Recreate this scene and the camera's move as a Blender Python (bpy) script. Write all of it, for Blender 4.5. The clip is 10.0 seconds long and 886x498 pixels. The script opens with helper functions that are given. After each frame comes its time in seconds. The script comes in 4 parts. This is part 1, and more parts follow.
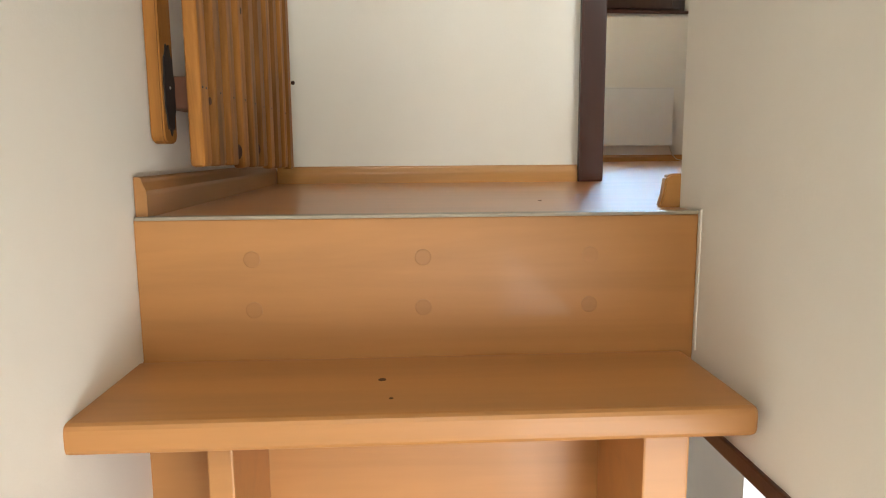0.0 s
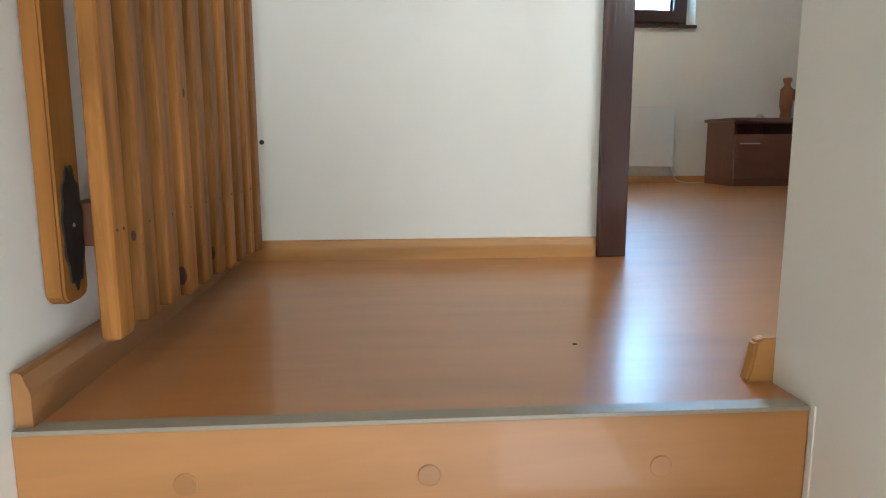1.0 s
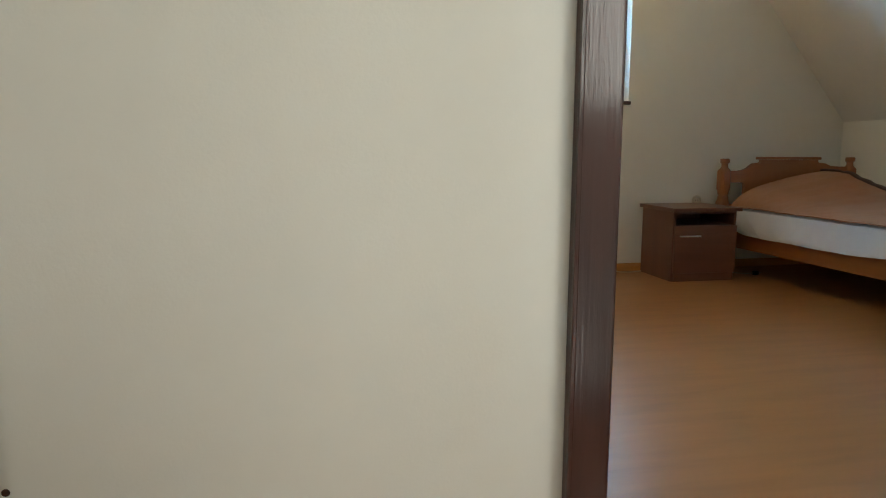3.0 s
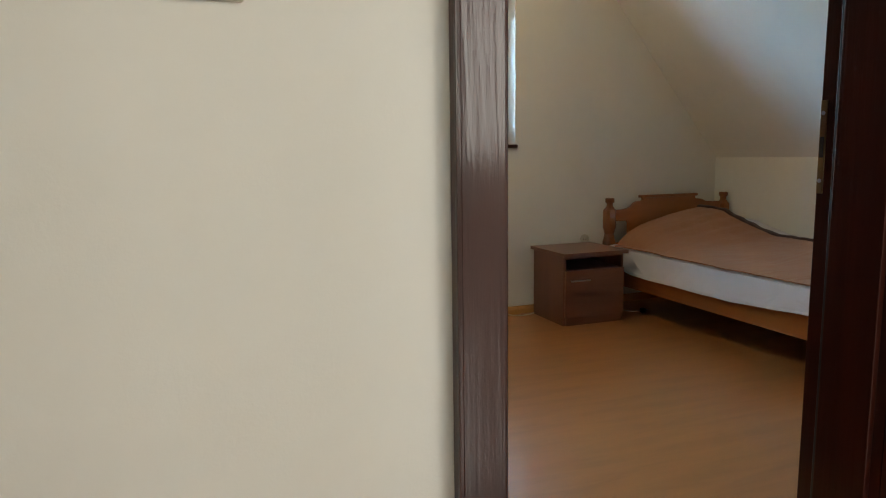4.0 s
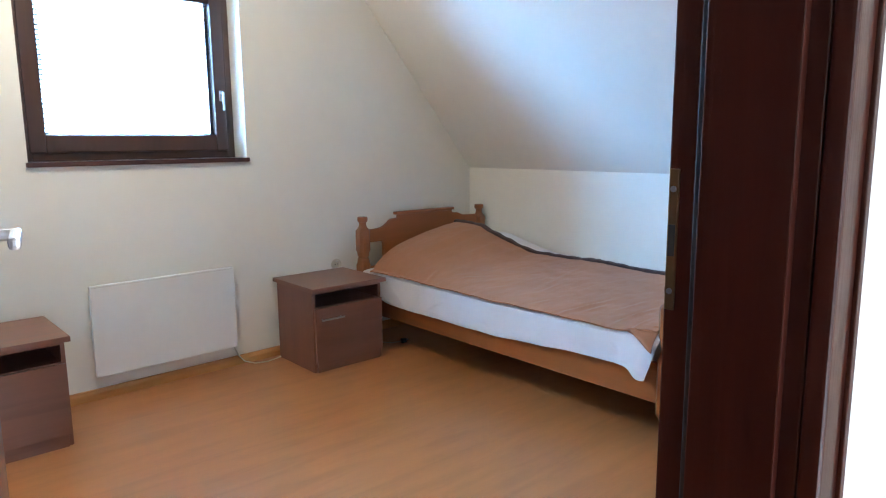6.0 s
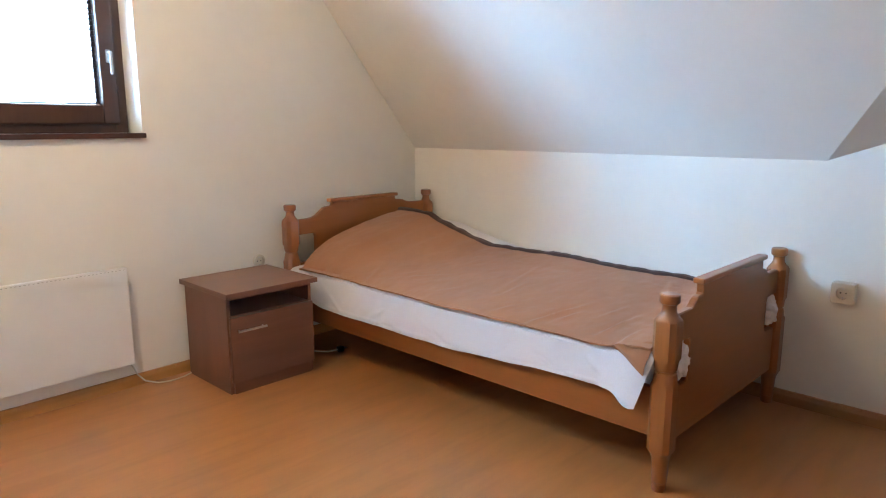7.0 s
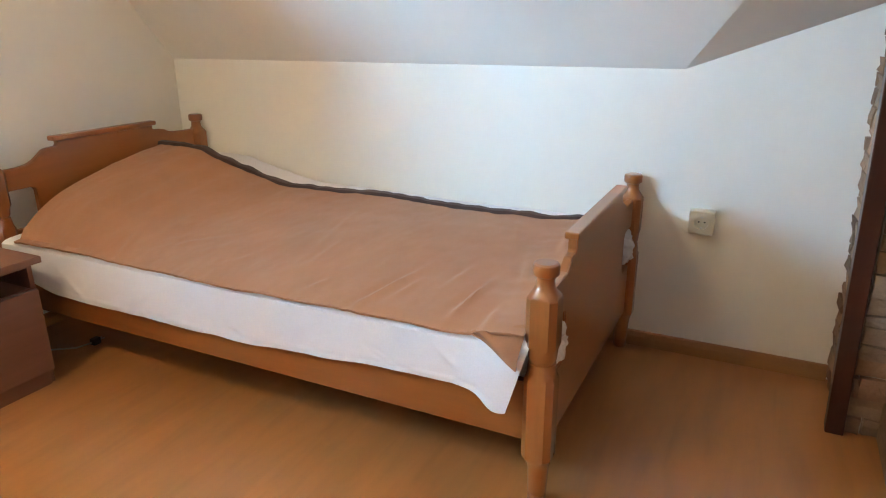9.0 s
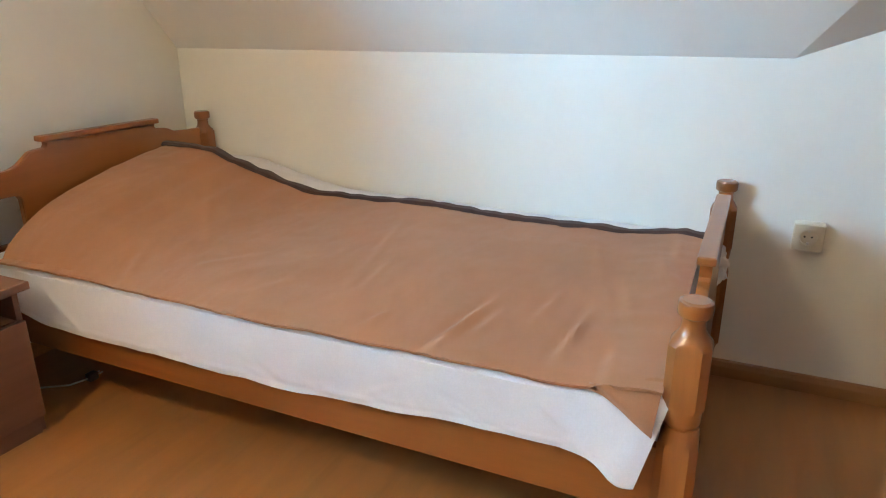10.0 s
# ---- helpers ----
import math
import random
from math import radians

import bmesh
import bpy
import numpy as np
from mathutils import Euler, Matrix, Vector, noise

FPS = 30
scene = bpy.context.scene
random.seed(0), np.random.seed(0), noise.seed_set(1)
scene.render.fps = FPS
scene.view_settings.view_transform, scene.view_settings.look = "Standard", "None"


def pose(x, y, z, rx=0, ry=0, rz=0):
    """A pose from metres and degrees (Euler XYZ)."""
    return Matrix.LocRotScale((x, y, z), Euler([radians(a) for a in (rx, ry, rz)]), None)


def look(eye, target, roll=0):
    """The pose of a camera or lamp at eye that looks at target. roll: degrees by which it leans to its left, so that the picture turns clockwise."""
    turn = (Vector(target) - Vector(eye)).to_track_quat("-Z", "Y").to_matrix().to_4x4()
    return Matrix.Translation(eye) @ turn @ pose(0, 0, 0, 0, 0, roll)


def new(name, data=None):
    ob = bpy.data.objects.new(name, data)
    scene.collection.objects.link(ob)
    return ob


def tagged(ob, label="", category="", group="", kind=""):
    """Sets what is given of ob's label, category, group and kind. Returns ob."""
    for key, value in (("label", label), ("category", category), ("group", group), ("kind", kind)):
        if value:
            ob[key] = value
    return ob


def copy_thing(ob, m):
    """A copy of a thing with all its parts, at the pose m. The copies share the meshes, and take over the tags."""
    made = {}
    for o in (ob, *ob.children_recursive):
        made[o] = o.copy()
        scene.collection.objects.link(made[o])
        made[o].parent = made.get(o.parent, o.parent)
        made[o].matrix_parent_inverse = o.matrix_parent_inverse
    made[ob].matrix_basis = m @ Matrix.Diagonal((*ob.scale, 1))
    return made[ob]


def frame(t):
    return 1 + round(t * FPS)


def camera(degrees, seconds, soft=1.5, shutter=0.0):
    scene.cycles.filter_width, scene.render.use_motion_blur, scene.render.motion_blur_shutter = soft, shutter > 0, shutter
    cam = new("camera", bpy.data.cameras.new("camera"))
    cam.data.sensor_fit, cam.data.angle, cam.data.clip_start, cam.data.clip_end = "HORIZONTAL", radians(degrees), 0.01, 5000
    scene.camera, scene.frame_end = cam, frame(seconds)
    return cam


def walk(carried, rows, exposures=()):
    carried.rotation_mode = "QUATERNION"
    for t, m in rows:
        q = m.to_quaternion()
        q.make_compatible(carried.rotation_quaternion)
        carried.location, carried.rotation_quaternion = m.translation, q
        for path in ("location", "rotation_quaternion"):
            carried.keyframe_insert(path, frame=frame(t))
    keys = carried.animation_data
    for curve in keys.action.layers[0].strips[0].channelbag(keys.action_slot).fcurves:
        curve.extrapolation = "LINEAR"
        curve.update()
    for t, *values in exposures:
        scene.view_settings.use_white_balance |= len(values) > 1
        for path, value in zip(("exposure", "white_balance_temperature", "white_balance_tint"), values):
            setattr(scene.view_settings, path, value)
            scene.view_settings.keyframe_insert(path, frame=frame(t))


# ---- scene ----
cam = camera(67.0, 10.0, soft=1.1)
PATH = [
    (0, (0.399, -0.995, 0.095), (0.501, 0.981, -0.197), -0.4),
    (0.5, (0.362, -0.843, 0.194), (0.475, 1.13, -0.111), -0.3),
    (1, (0.384, -0.669, 0.287), (0.535, 1.3, -0.025), -0.1),
    (1.5, (0.391, -0.493, 0.448), (0.578, 1.476, 0.146), 0.0),
    (2, (0.398, -0.317, 0.566), (0.613, 1.651, 0.28), -0.2),
    (2.5, (0.446, -0.181, 0.641), (0.74, 1.777, 0.362), -0.5),
    (3.8, (0.578, 0.215, 1.0), (1.186, 2.1, 0.71), 0.1),
    (4, (0.596, 0.19, 1.045), (1.28, 2.048, 0.767), -0.8),
    (4.5, (0.677, 0.312, 1.168), (1.542, 2.093, 0.881), -0.4),
    (5, (0.734, 0.387, 1.17), (1.742, 2.094, 0.905), -0.7),
    (5.5, (0.815, 0.567, 1.185), (1.974, 2.174, 0.911), -0.6),
    (6, (0.977, 0.726, 1.175), (2.272, 2.218, 0.86), -0.5),
    (6.2, (1.042, 0.826, 1.154), (2.388, 2.269, 0.828), -0.7),
    (7.3, (1.415, 1.214, 1.13), (2.84, 2.561, 0.737), -0.0),
    (7.5, (1.447, 1.261, 1.122), (2.888, 2.581, 0.694), -0.1),
    (8, (1.56, 1.369, 1.113), (3.07, 2.568, 0.584), -0.3),
    (8.5, (1.706, 1.487, 1.111), (3.313, 2.524, 0.526), -0.4),
    (9, (1.848, 1.582, 1.144), (3.546, 2.426, 0.507), -0.4),
    (9.5, (1.973, 1.733, 1.113), (3.713, 2.486, 0.476), -0.0),
    (10, (2.052, 1.949, 1.093), (3.772, 2.746, 0.455), -0.1),
]
EXPOSURES = [
    (0, -0.4, 6100, 10), (0.5, -0.4, 5650, 9), (1.0, -0.42, 5300, 7), (1.8, -0.6, 5450, 6), (2.5, -1.0, 5800, 5), (4.0, -1.15, 6200, 10), (4.5, -0.9, 6100, 12), (5.0, -0.65, 5900, 12),
    (5.5, -0.34, 5750, 14), (6.0, 0.16, 4950, 12), (6.6, 0.36, 5750, 17), (7.5, 0.36, 5950, 20), (8.5, 0.48, 6300, 18), (9.0, 0.5, 6300, 17), (10.0, 0.45, 6200, 14),
]
walk(cam, [(t, look(e, g, r)) for t, e, g, r in PATH], EXPOSURES)

# the gable wall stands a little askew: it turns about its corner with the low side wall
GABLE = Matrix.Translation((4.21, 4.16, 0)) @ Matrix.Rotation(radians(2.46), 4, "Z") @ Matrix.Translation((-4.21, -4.16, 0))

# ---- world and light ----
world = bpy.data.worlds.new("world")
scene.world = world
world.use_nodes = True
wn = world.node_tree.nodes
sky = wn.new("ShaderNodeTexSky")
sky.sky_type, sky.sun_disc = "NISHITA", False
sky.sun_elevation, sky.sun_rotation = radians(40), radians(200)
wn["Background"].inputs["Strength"].default_value = 0.12
world.node_tree.links.new(sky.outputs["Color"], wn["Background"].inputs["Color"])


def area_lamp(name, eye, target, sx, sy, watts, colour):
    d = bpy.data.lights.new(name, "AREA")
    d.shape, d.size, d.size_y, d.energy, d.color = "RECTANGLE", sx, sy, watts, colour
    ob = new(name, d)
    ob.matrix_world = look(eye, target)
    return ob


sun = bpy.data.lights.new("sun", "SUN")
sun.energy, sun.angle, sun.color = 0.5, radians(20), (1.0, 0.95, 0.88)
new("sun", sun).matrix_world = look((0, -6, 8), (0, 0, 0))
# daylight in the window openings
sky_lamp = area_lamp("daylight_bedroom", GABLE @ Vector((2.028, 4.55, 1.556)), (1.35, 0.9, 0.5), 1.0, 0.9, 92, (0.42, 0.72, 1.0))
sky_lamp.data.spread = radians(80)
# brighter sky to one side, seen slantwise through the same window
area_lamp("bright_sky_bedroom", (1.2, 4.98, 1.85), (2.15, 4.2, 1.58), 0.6, 1.1, 212, (0.34, 0.69, 1.0))
# fills an unseen opening, added to light the stairs and landing
area_lamp("stairwell_fill", (0.42, -2.78, 1.68), (0.42, 0, 1.1), 0.75, 1.2, 34, (1.0, 0.93, 0.77))
# fills another unseen opening, placed to light the landing wall from the right
area_lamp("daylight_hall", (2.24, -1.15, 1.45), (0.6, 1.3, 0.8), 0.85, 0.85, 45, (1.0, 0.95, 0.82))
area_lamp("daylight_lower_floor", (1.5, -2.85, -1.19), (1.6, 0, -1.0), 1.08, 1.6, 110, (1.0, 0.98, 0.92))


# ---- materials ----
def material(name):
    m = bpy.data.materials.new(name)
    m.use_nodes = True
    return m, m.node_tree.nodes, m.node_tree.links, m.node_tree.nodes["Principled BSDF"]


def mapped(n, l, scale, space="Object"):
    tc, mp = n.new("ShaderNodeTexCoord"), n.new("ShaderNodeMapping")
    mp.inputs["Scale"].default_value = scale
    l.new(tc.outputs[space], mp.inputs["Vector"])
    return mp.outputs["Vector"]


def noise_tex(n, l, vec, scale, detail=4.0, rough=0.6, distortion=0.0):
    t = n.new("ShaderNodeTexNoise")
    t.inputs["Scale"].default_value, t.inputs["Detail"].default_value = scale, detail
    t.inputs["Roughness"].default_value, t.inputs["Distortion"].default_value = rough, distortion
    l.new(vec, t.inputs["Vector"])
    return t.outputs["Fac"]


def ramp(n, l, fac, stops):
    r = n.new("ShaderNodeValToRGB")
    e = r.color_ramp.elements
    while len(e) < len(stops):
        e.new(0.5)
    for el, (p, c) in zip(e, stops):
        el.position, el.color = p, (*c, 1)
    l.new(fac, r.inputs["Fac"])
    return r.outputs["Color"]


def mix(n, l, fac, a, b, mode="MIX"):
    m = n.new("ShaderNodeMix")
    m.data_type, m.blend_type = "RGBA", mode
    for sock, v in ((m.inputs[0], fac), (m.inputs[6], a), (m.inputs[7], b)):
        if isinstance(v, (int, float)):
            sock.default_value = v
        elif isinstance(v, tuple):
            sock.default_value = (*v, 1)
        else:
            l.new(v, sock)
    return m.outputs[2]


def bump(n, l, b, height, strength, distance):
    k = n.new("ShaderNodeBump")
    k.inputs["Strength"].default_value, k.inputs["Distance"].default_value = strength, distance
    l.new(height, k.inputs["Height"])
    l.new(k.outputs["Normal"], b.inputs["Normal"])


def shades(c, f):
    return tuple(min(1.0, v * f) for v in c)


def wood(name, colour, axis="z", rough=0.35, contrast=0.35, coat=0.0, vary=0.12, relief=0.15, fine=90.0, brushed=False, gloss=0.5, figure=9.0):
    """Grain runs along axis; brushed: with hollows along the soft grain."""
    m, n, l, b = material(name)
    st = {"x": (0.08, 1, 1), "y": (1, 0.08, 1), "z": (1, 1, 0.08)}[axis]
    vec = mapped(n, l, st)
    info = n.new("ShaderNodeObjectInfo")
    add = n.new("ShaderNodeVectorMath")
    add.operation = "MULTIPLY_ADD"
    comb = n.new("ShaderNodeCombineXYZ")
    for i in range(3):
        l.new(info.outputs["Random"], comb.inputs[i])
    l.new(comb.outputs[0], add.inputs[0])
    add.inputs[1].default_value = (7.3, 11.1, 5.7)
    l.new(vec, add.inputs[2])
    v = add.outputs[0]
    broad = noise_tex(n, l, v, figure, 5, 0.55, 1.2)
    grain = noise_tex(n, l, v, fine, 3, 0.7)
    c1 = ramp(n, l, broad, [(0.3, shades(colour, 1 - contrast)), (0.5, colour), (0.72, shades(colour, 1 + contrast * 0.6))])
    c2 = mix(n, l, 0.35 * contrast + 0.08, c1, ramp(n, l, grain, [(0.25, shades(colour, 0.65)), (0.75, shades(colour, 1.2))]))
    hsv = n.new("ShaderNodeHueSaturation")
    mr = n.new("ShaderNodeMapRange")
    mr.inputs["To Min"].default_value, mr.inputs["To Max"].default_value = 1 - vary, 1 + vary
    l.new(info.outputs["Random"], mr.inputs["Value"])
    l.new(mr.outputs[0], hsv.inputs["Value"])
    l.new(c2, hsv.inputs["Color"])
    l.new(hsv.outputs[0], b.inputs["Base Color"])
    rr = n.new("ShaderNodeMapRange")
    rr.inputs["To Min"].default_value, rr.inputs["To Max"].default_value = rough - 0.03, rough + 0.05
    l.new(broad, rr.inputs["Value"])
    l.new(rr.outputs[0], b.inputs["Roughness"])
    b.inputs["Coat Weight"].default_value, b.inputs["Coat Roughness"].default_value = coat, 0.07
    b.inputs["Specular IOR Level"].default_value = gloss
    bump(n, l, b, grain, relief, 0.001)
    if brushed:
        k = n.new("ShaderNodeBump")
        k.inputs["Strength"].default_value, k.inputs["Distance"].default_value = 0.6, 0.0013
        hollow = noise_tex(n, l, mapped(n, l, tuple(0.05 if f < 1 else f for f in st)), 38, 2, 0.5, 0.8)
        l.new(hollow, k.inputs["Height"])
        b.inputs["Specular IOR Level"].default_value = 0.2
        l.new(k.outputs["Normal"], b.inputs["Normal"].links[0].from_node.inputs["Normal"])
    if relief > 0.5 or brushed:
        l.new(b.inputs["Normal"].links[0].from_socket, b.inputs["Coat Normal"])
        b.inputs["Coat Roughness"].default_value = 0.14
    return m


def plaster(name, colour, relief=0.25):
    m, n, l, b = material(name)
    vec = mapped(n, l, (1, 1, 1))
    big = noise_tex(n, l, vec, 1.3, 4, 0.55)
    small = noise_tex(n, l, vec, 160, 4, 0.7)
    mid = noise_tex(n, l, vec, 14, 4, 0.6)
    c = ramp(n, l, big, [(0.3, shades(colour, 0.95)), (0.7, shades(colour, 1.03))])
    c = mix(n, l, 0.12, c, ramp(n, l, mid, [(0.35, shades(colour, 0.9)), (0.6, colour)]))
    l.new(c, b.inputs["Base Color"])
    b.inputs["Roughness"].default_value = 0.85
    add = n.new("ShaderNodeMath")
    add.operation = "ADD"
    l.new(small, add.inputs[0])
    l.new(mid, add.inputs[1])
    bump(n, l, b, add.outputs[0], relief, 0.0015)
    return m


def plain(name, colour, rough=0.5, metal=0.0, spots=0.06, scale=40.0, relief=0.05):
    m, n, l, b = material(name)
    vec = mapped(n, l, (1, 1, 1))
    f = noise_tex(n, l, vec, scale, 4, 0.6)
    l.new(ramp(n, l, f, [(0.3, shades(colour, 1 - spots)), (0.7, shades(colour, 1 + spots))]), b.inputs["Base Color"])
    b.inputs["Roughness"].default_value, b.inputs["Metallic"].default_value = rough, metal
    bump(n, l, b, f, relief, 0.001)
    return m


def cloth(name, colour, rough=0.95, weave=700.0, relief=0.35, blotch=0.1, crease=0.0):
    m, n, l, b = material(name)
    vec = mapped(n, l, (1, 1, 1))
    big = noise_tex(n, l, vec, 5, 5, 0.6)
    fuzz = noise_tex(n, l, vec, 220, 4, 0.75)
    c = ramp(n, l, big, [(0.3, shades(colour, 1 - blotch)), (0.7, shades(colour, 1 + blotch))])
    c = mix(n, l, 0.2, c, ramp(n, l, fuzz, [(0.3, shades(colour, 0.75)), (0.7, shades(colour, 1.15))]))
    l.new(c, b.inputs["Base Color"])
    b.inputs["Roughness"].default_value = rough
    b.inputs["Sheen Weight"].default_value = 0.15
    bump(n, l, b, fuzz, relief, 0.0012)
    if crease:
        k = n.new("ShaderNodeBump")
        k.inputs["Strength"].default_value, k.inputs["Distance"].default_value = 0.5, crease
        l.new(noise_tex(n, l, mapped(n, l, (1.6, 1, 0.7)), 6, 1.5, 0.4, 1.0), k.inputs["Height"])
        l.new(b.inputs["Normal"].links[0].from_socket, b.inputs["Normal"])
        l.new(k.outputs["Normal"], b.inputs["Normal"].links[0].from_node.inputs["Normal"])
    return m


def stone_material():
    m, n, l, b = material("split_stone")
    vec = mapped(n, l, (1, 1, 1))
    info = n.new("ShaderNodeObjectInfo")
    big = noise_tex(n, l, vec, 14, 6, 0.65)
    fine = noise_tex(n, l, vec, 70, 6, 0.7)
    tone = ramp(n, l, info.outputs["Random"], [(0.0, (0.21, 0.105, 0.055)), (0.3, (0.36, 0.26, 0.175)), (0.55, (0.13, 0.065, 0.038)), (0.8, (0.31, 0.165, 0.082)), (1.0, (0.25, 0.17, 0.115))])
    c = mix(n, l, 0.55, tone, ramp(n, l, big, [(0.3, (0.5, 0.46, 0.4)), (0.7, (1.0, 0.97, 0.92))]), "MULTIPLY")
    c = mix(n, l, 0.25, c, ramp(n, l, fine, [(0.3, (0.12, 0.075, 0.048)), (0.7, (0.34, 0.25, 0.18))]))
    l.new(c, b.inputs["Base Color"])
    b.inputs["Roughness"].default_value = 0.9
    bump(n, l, b, fine, 0.7, 0.006)
    return m


def glass_material():
    m, n, l, b = material("window_glass")
    b.inputs["Base Color"].default_value = (0.95, 0.98, 0.97, 1)
    b.inputs["Roughness"].default_value = 0.02
    b.inputs["Transmission Weight"].default_value = 1.0
    b.inputs["IOR"].default_value = 1.45
    return m


M_WALL = plaster("white_wall_paint", (0.81, 0.785, 0.72))
M_CEIL = plaster("white_ceiling_paint", (0.78, 0.76, 0.71), 0.15)


def floor_material():
    m, n, l, b = material("beech_laminate_floor")
    info = n.new("ShaderNodeObjectInfo")
    geo = n.new("ShaderNodeNewGeometry")
    mp = n.new("ShaderNodeMapping")
    mp.inputs["Scale"].default_value = (0.16, 1, 1)
    l.new(geo.outputs["Position"], mp.inputs["Vector"])
    v = mp.outputs[0]
    base = (0.41, 0.172, 0.053)
    cloud = noise_tex(n, l, v, 2.6, 1.5, 0.5, 0.3)
    streak = noise_tex(n, l, v, 15, 3, 0.55, 0.4)
    c = ramp(n, l, cloud, [(0.3, shades(base, 0.93)), (0.7, shades(base, 1.06))])
    c = mix(n, l, 0.55, c, ramp(n, l, streak, [(0.3, shades(base, 0.76)), (0.52, base), (0.75, shades(base, 1.16))]))
    hsv = n.new("ShaderNodeHueSaturation")
    mr = n.new("ShaderNodeMapRange")
    mr.inputs["To Min"].default_value, mr.inputs["To Max"].default_value = 0.985, 1.015
    l.new(info.outputs["Random"], mr.inputs["Value"])
    l.new(mr.outputs[0], hsv.inputs["Value"])
    l.new(c, hsv.inputs["Color"])
    l.new(hsv.outputs[0], b.inputs["Base Color"])
    b.inputs["Roughness"].default_value = 0.276
    b.inputs["Specular IOR Level"].default_value = 0.55
    b.inputs["Coat Weight"].default_value, b.inputs["Coat Roughness"].default_value = 0.22, 0.16
    return m


M_FLOOR = floor_material()
M_STEP = wood("varnished_beech", (0.42, 0.195, 0.058), "x", 0.46, 0.14, 0.06, 0.03, 0.05, 60)
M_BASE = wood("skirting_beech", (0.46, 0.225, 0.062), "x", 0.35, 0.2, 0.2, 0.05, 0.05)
# same beech, darkened: the side boards' shade is in the colour
M_BASEY = wood("shaded_skirting_beech_lengthwise", (0.33, 0.155, 0.048), "y", 0.35, 0.2, 0.2, 0.05, 0.05)
M_PINE = wood("raw_pine", (0.29, 0.121, 0.023), "z", 0.55, 0.7, 0.0, 0.26, 0.2, 120, gloss=0.25, figure=26.0)
M_BATTEN = wood("stained_batten", (0.15, 0.056, 0.026), "y", 0.5, 0.3, 0.0, 0.05, 0.1)
M_BEDZ = wood("lacquered_pine_upright", (0.285, 0.09, 0.017), "z", 0.34, 0.36, 1.0, 0.05, 0.04)
M_BEDX = wood("lacquered_pine_across", (0.285, 0.09, 0.017), "x", 0.34, 0.14, 0.5, 0.05, 0.03)
M_BEDY = wood("lacquered_pine_along", (0.285, 0.09, 0.017), "y", 0.34, 0.2, 0.5, 0.05, 0.04)
M_DARK = wood("walnut_stained_wood", (0.044, 0.009, 0.004), "z", 0.36, 0.5, 0.6, 0.05, 0.25, 150, True)
M_DARKX = wood("walnut_stained_wood_across", (0.055, 0.017, 0.010), "x", 0.38, 0.5, 0.12, 0.06, 0.35, 70)
M_NIGHT = wood("walnut_laminate", (0.17, 0.073, 0.046), "z", 0.42, 0.22, 0.0, 0.03, 0.04)
M_NIGHTX = wood("walnut_laminate_across", (0.18, 0.08, 0.05), "x", 0.36, 0.22, 0.1, 0.03, 0.04)
M_FRAME = wood("dark_window_wood", (0.05, 0.022, 0.014), "z", 0.3, 0.4, 0.3, 0.05, 0.2)
M_BLANKET = cloth("brown_fleece", (0.35, 0.153, 0.067), 0.95, 500, 0.4, 0.08)
M_HEM = cloth("dark_brown_fleece", (0.055, 0.025, 0.018), 0.95, 500, 0.5)
M_SHEET = cloth("white_cotton", (0.71, 0.695, 0.71), 0.9, 900, 0.06, 0.03, 0.022)
M_METAL = plain("brushed_steel", (0.62, 0.62, 0.62), 0.3, 1.0, 0.05, 80)
M_BRASS = plain("dull_brass_plate", (0.30, 0.2, 0.1), 0.4, 1.0, 0.1, 60)
M_ALU = plain("champagne_edge_strip", (0.30, 0.26, 0.2), 0.5, 0.2, 0.06, 20)
M_WHITE = plain("white_enamel", (0.78, 0.78, 0.76), 0.35, 0.0, 0.02, 8)
M_PLASTIC = plain("white_plastic", (0.62, 0.58, 0.48), 0.32, 0.0, 0.02, 20)
# grey of the plug's cord, also used to paint shade as grille slots
M_RECESS = plain("slot_shade_and_cord_grey", (0.5, 0.49, 0.46), 0.4)
M_HOLE = plain("dark_plastic", (0.03, 0.03, 0.03), 0.5)
M_BLACK = plain("black_wrought_iron", (0.02, 0.019, 0.018), 0.5, 0.3, 0.3, 60, 0.5)
def slat_material():
    m, n, l, b = material("translucent_blind_slat")
    t, mx = n.new("ShaderNodeBsdfTranslucent"), n.new("ShaderNodeMixShader")
    t.inputs["Color"].default_value = (0.85, 0.88, 0.9, 1)
    b.inputs["Base Color"].default_value = (0.82, 0.83, 0.83, 1)
    mx.inputs[0].default_value = 0.55
    l.new(b.outputs[0], mx.inputs[1])
    l.new(t.outputs[0], mx.inputs[2])
    l.new(mx.outputs[0], n["Material Output"].inputs["Surface"])
    return m


M_SLAT = slat_material()
M_SEAL = plain("black_rubber", (0.02, 0.02, 0.022), 0.35)
M_GROUND = plain("grass_ground", (0.06, 0.09, 0.03), 0.9, 0.0, 0.4, 3.0, 0.4)
M_PLUG = wood("beech_plug", (0.36, 0.165, 0.05), "x", 0.4, 0.2, 0.1, 0.1, 0.1)
M_KNOT = plain("dark_knot", (0.06, 0.022, 0.009), 0.7, 0.0, 0.3, 200)
M_STONE = stone_material()
def sky_glow():
    m, n, l, b = material("bright_overcast_sky")
    n.remove(b)
    e = n.new("ShaderNodeEmission")
    vec = mapped(n, l, (1, 1, 1))
    l.new(ramp(n, l, noise_tex(n, l, vec, 0.15, 4), [(0.3, (0.86, 0.94, 1.0)), (0.7, (1.0, 1.0, 1.0))]), e.inputs["Color"])
    e.inputs["Strength"].default_value = 5.0
    l.new(e.outputs[0], n["Material Output"].inputs["Surface"])
    return m


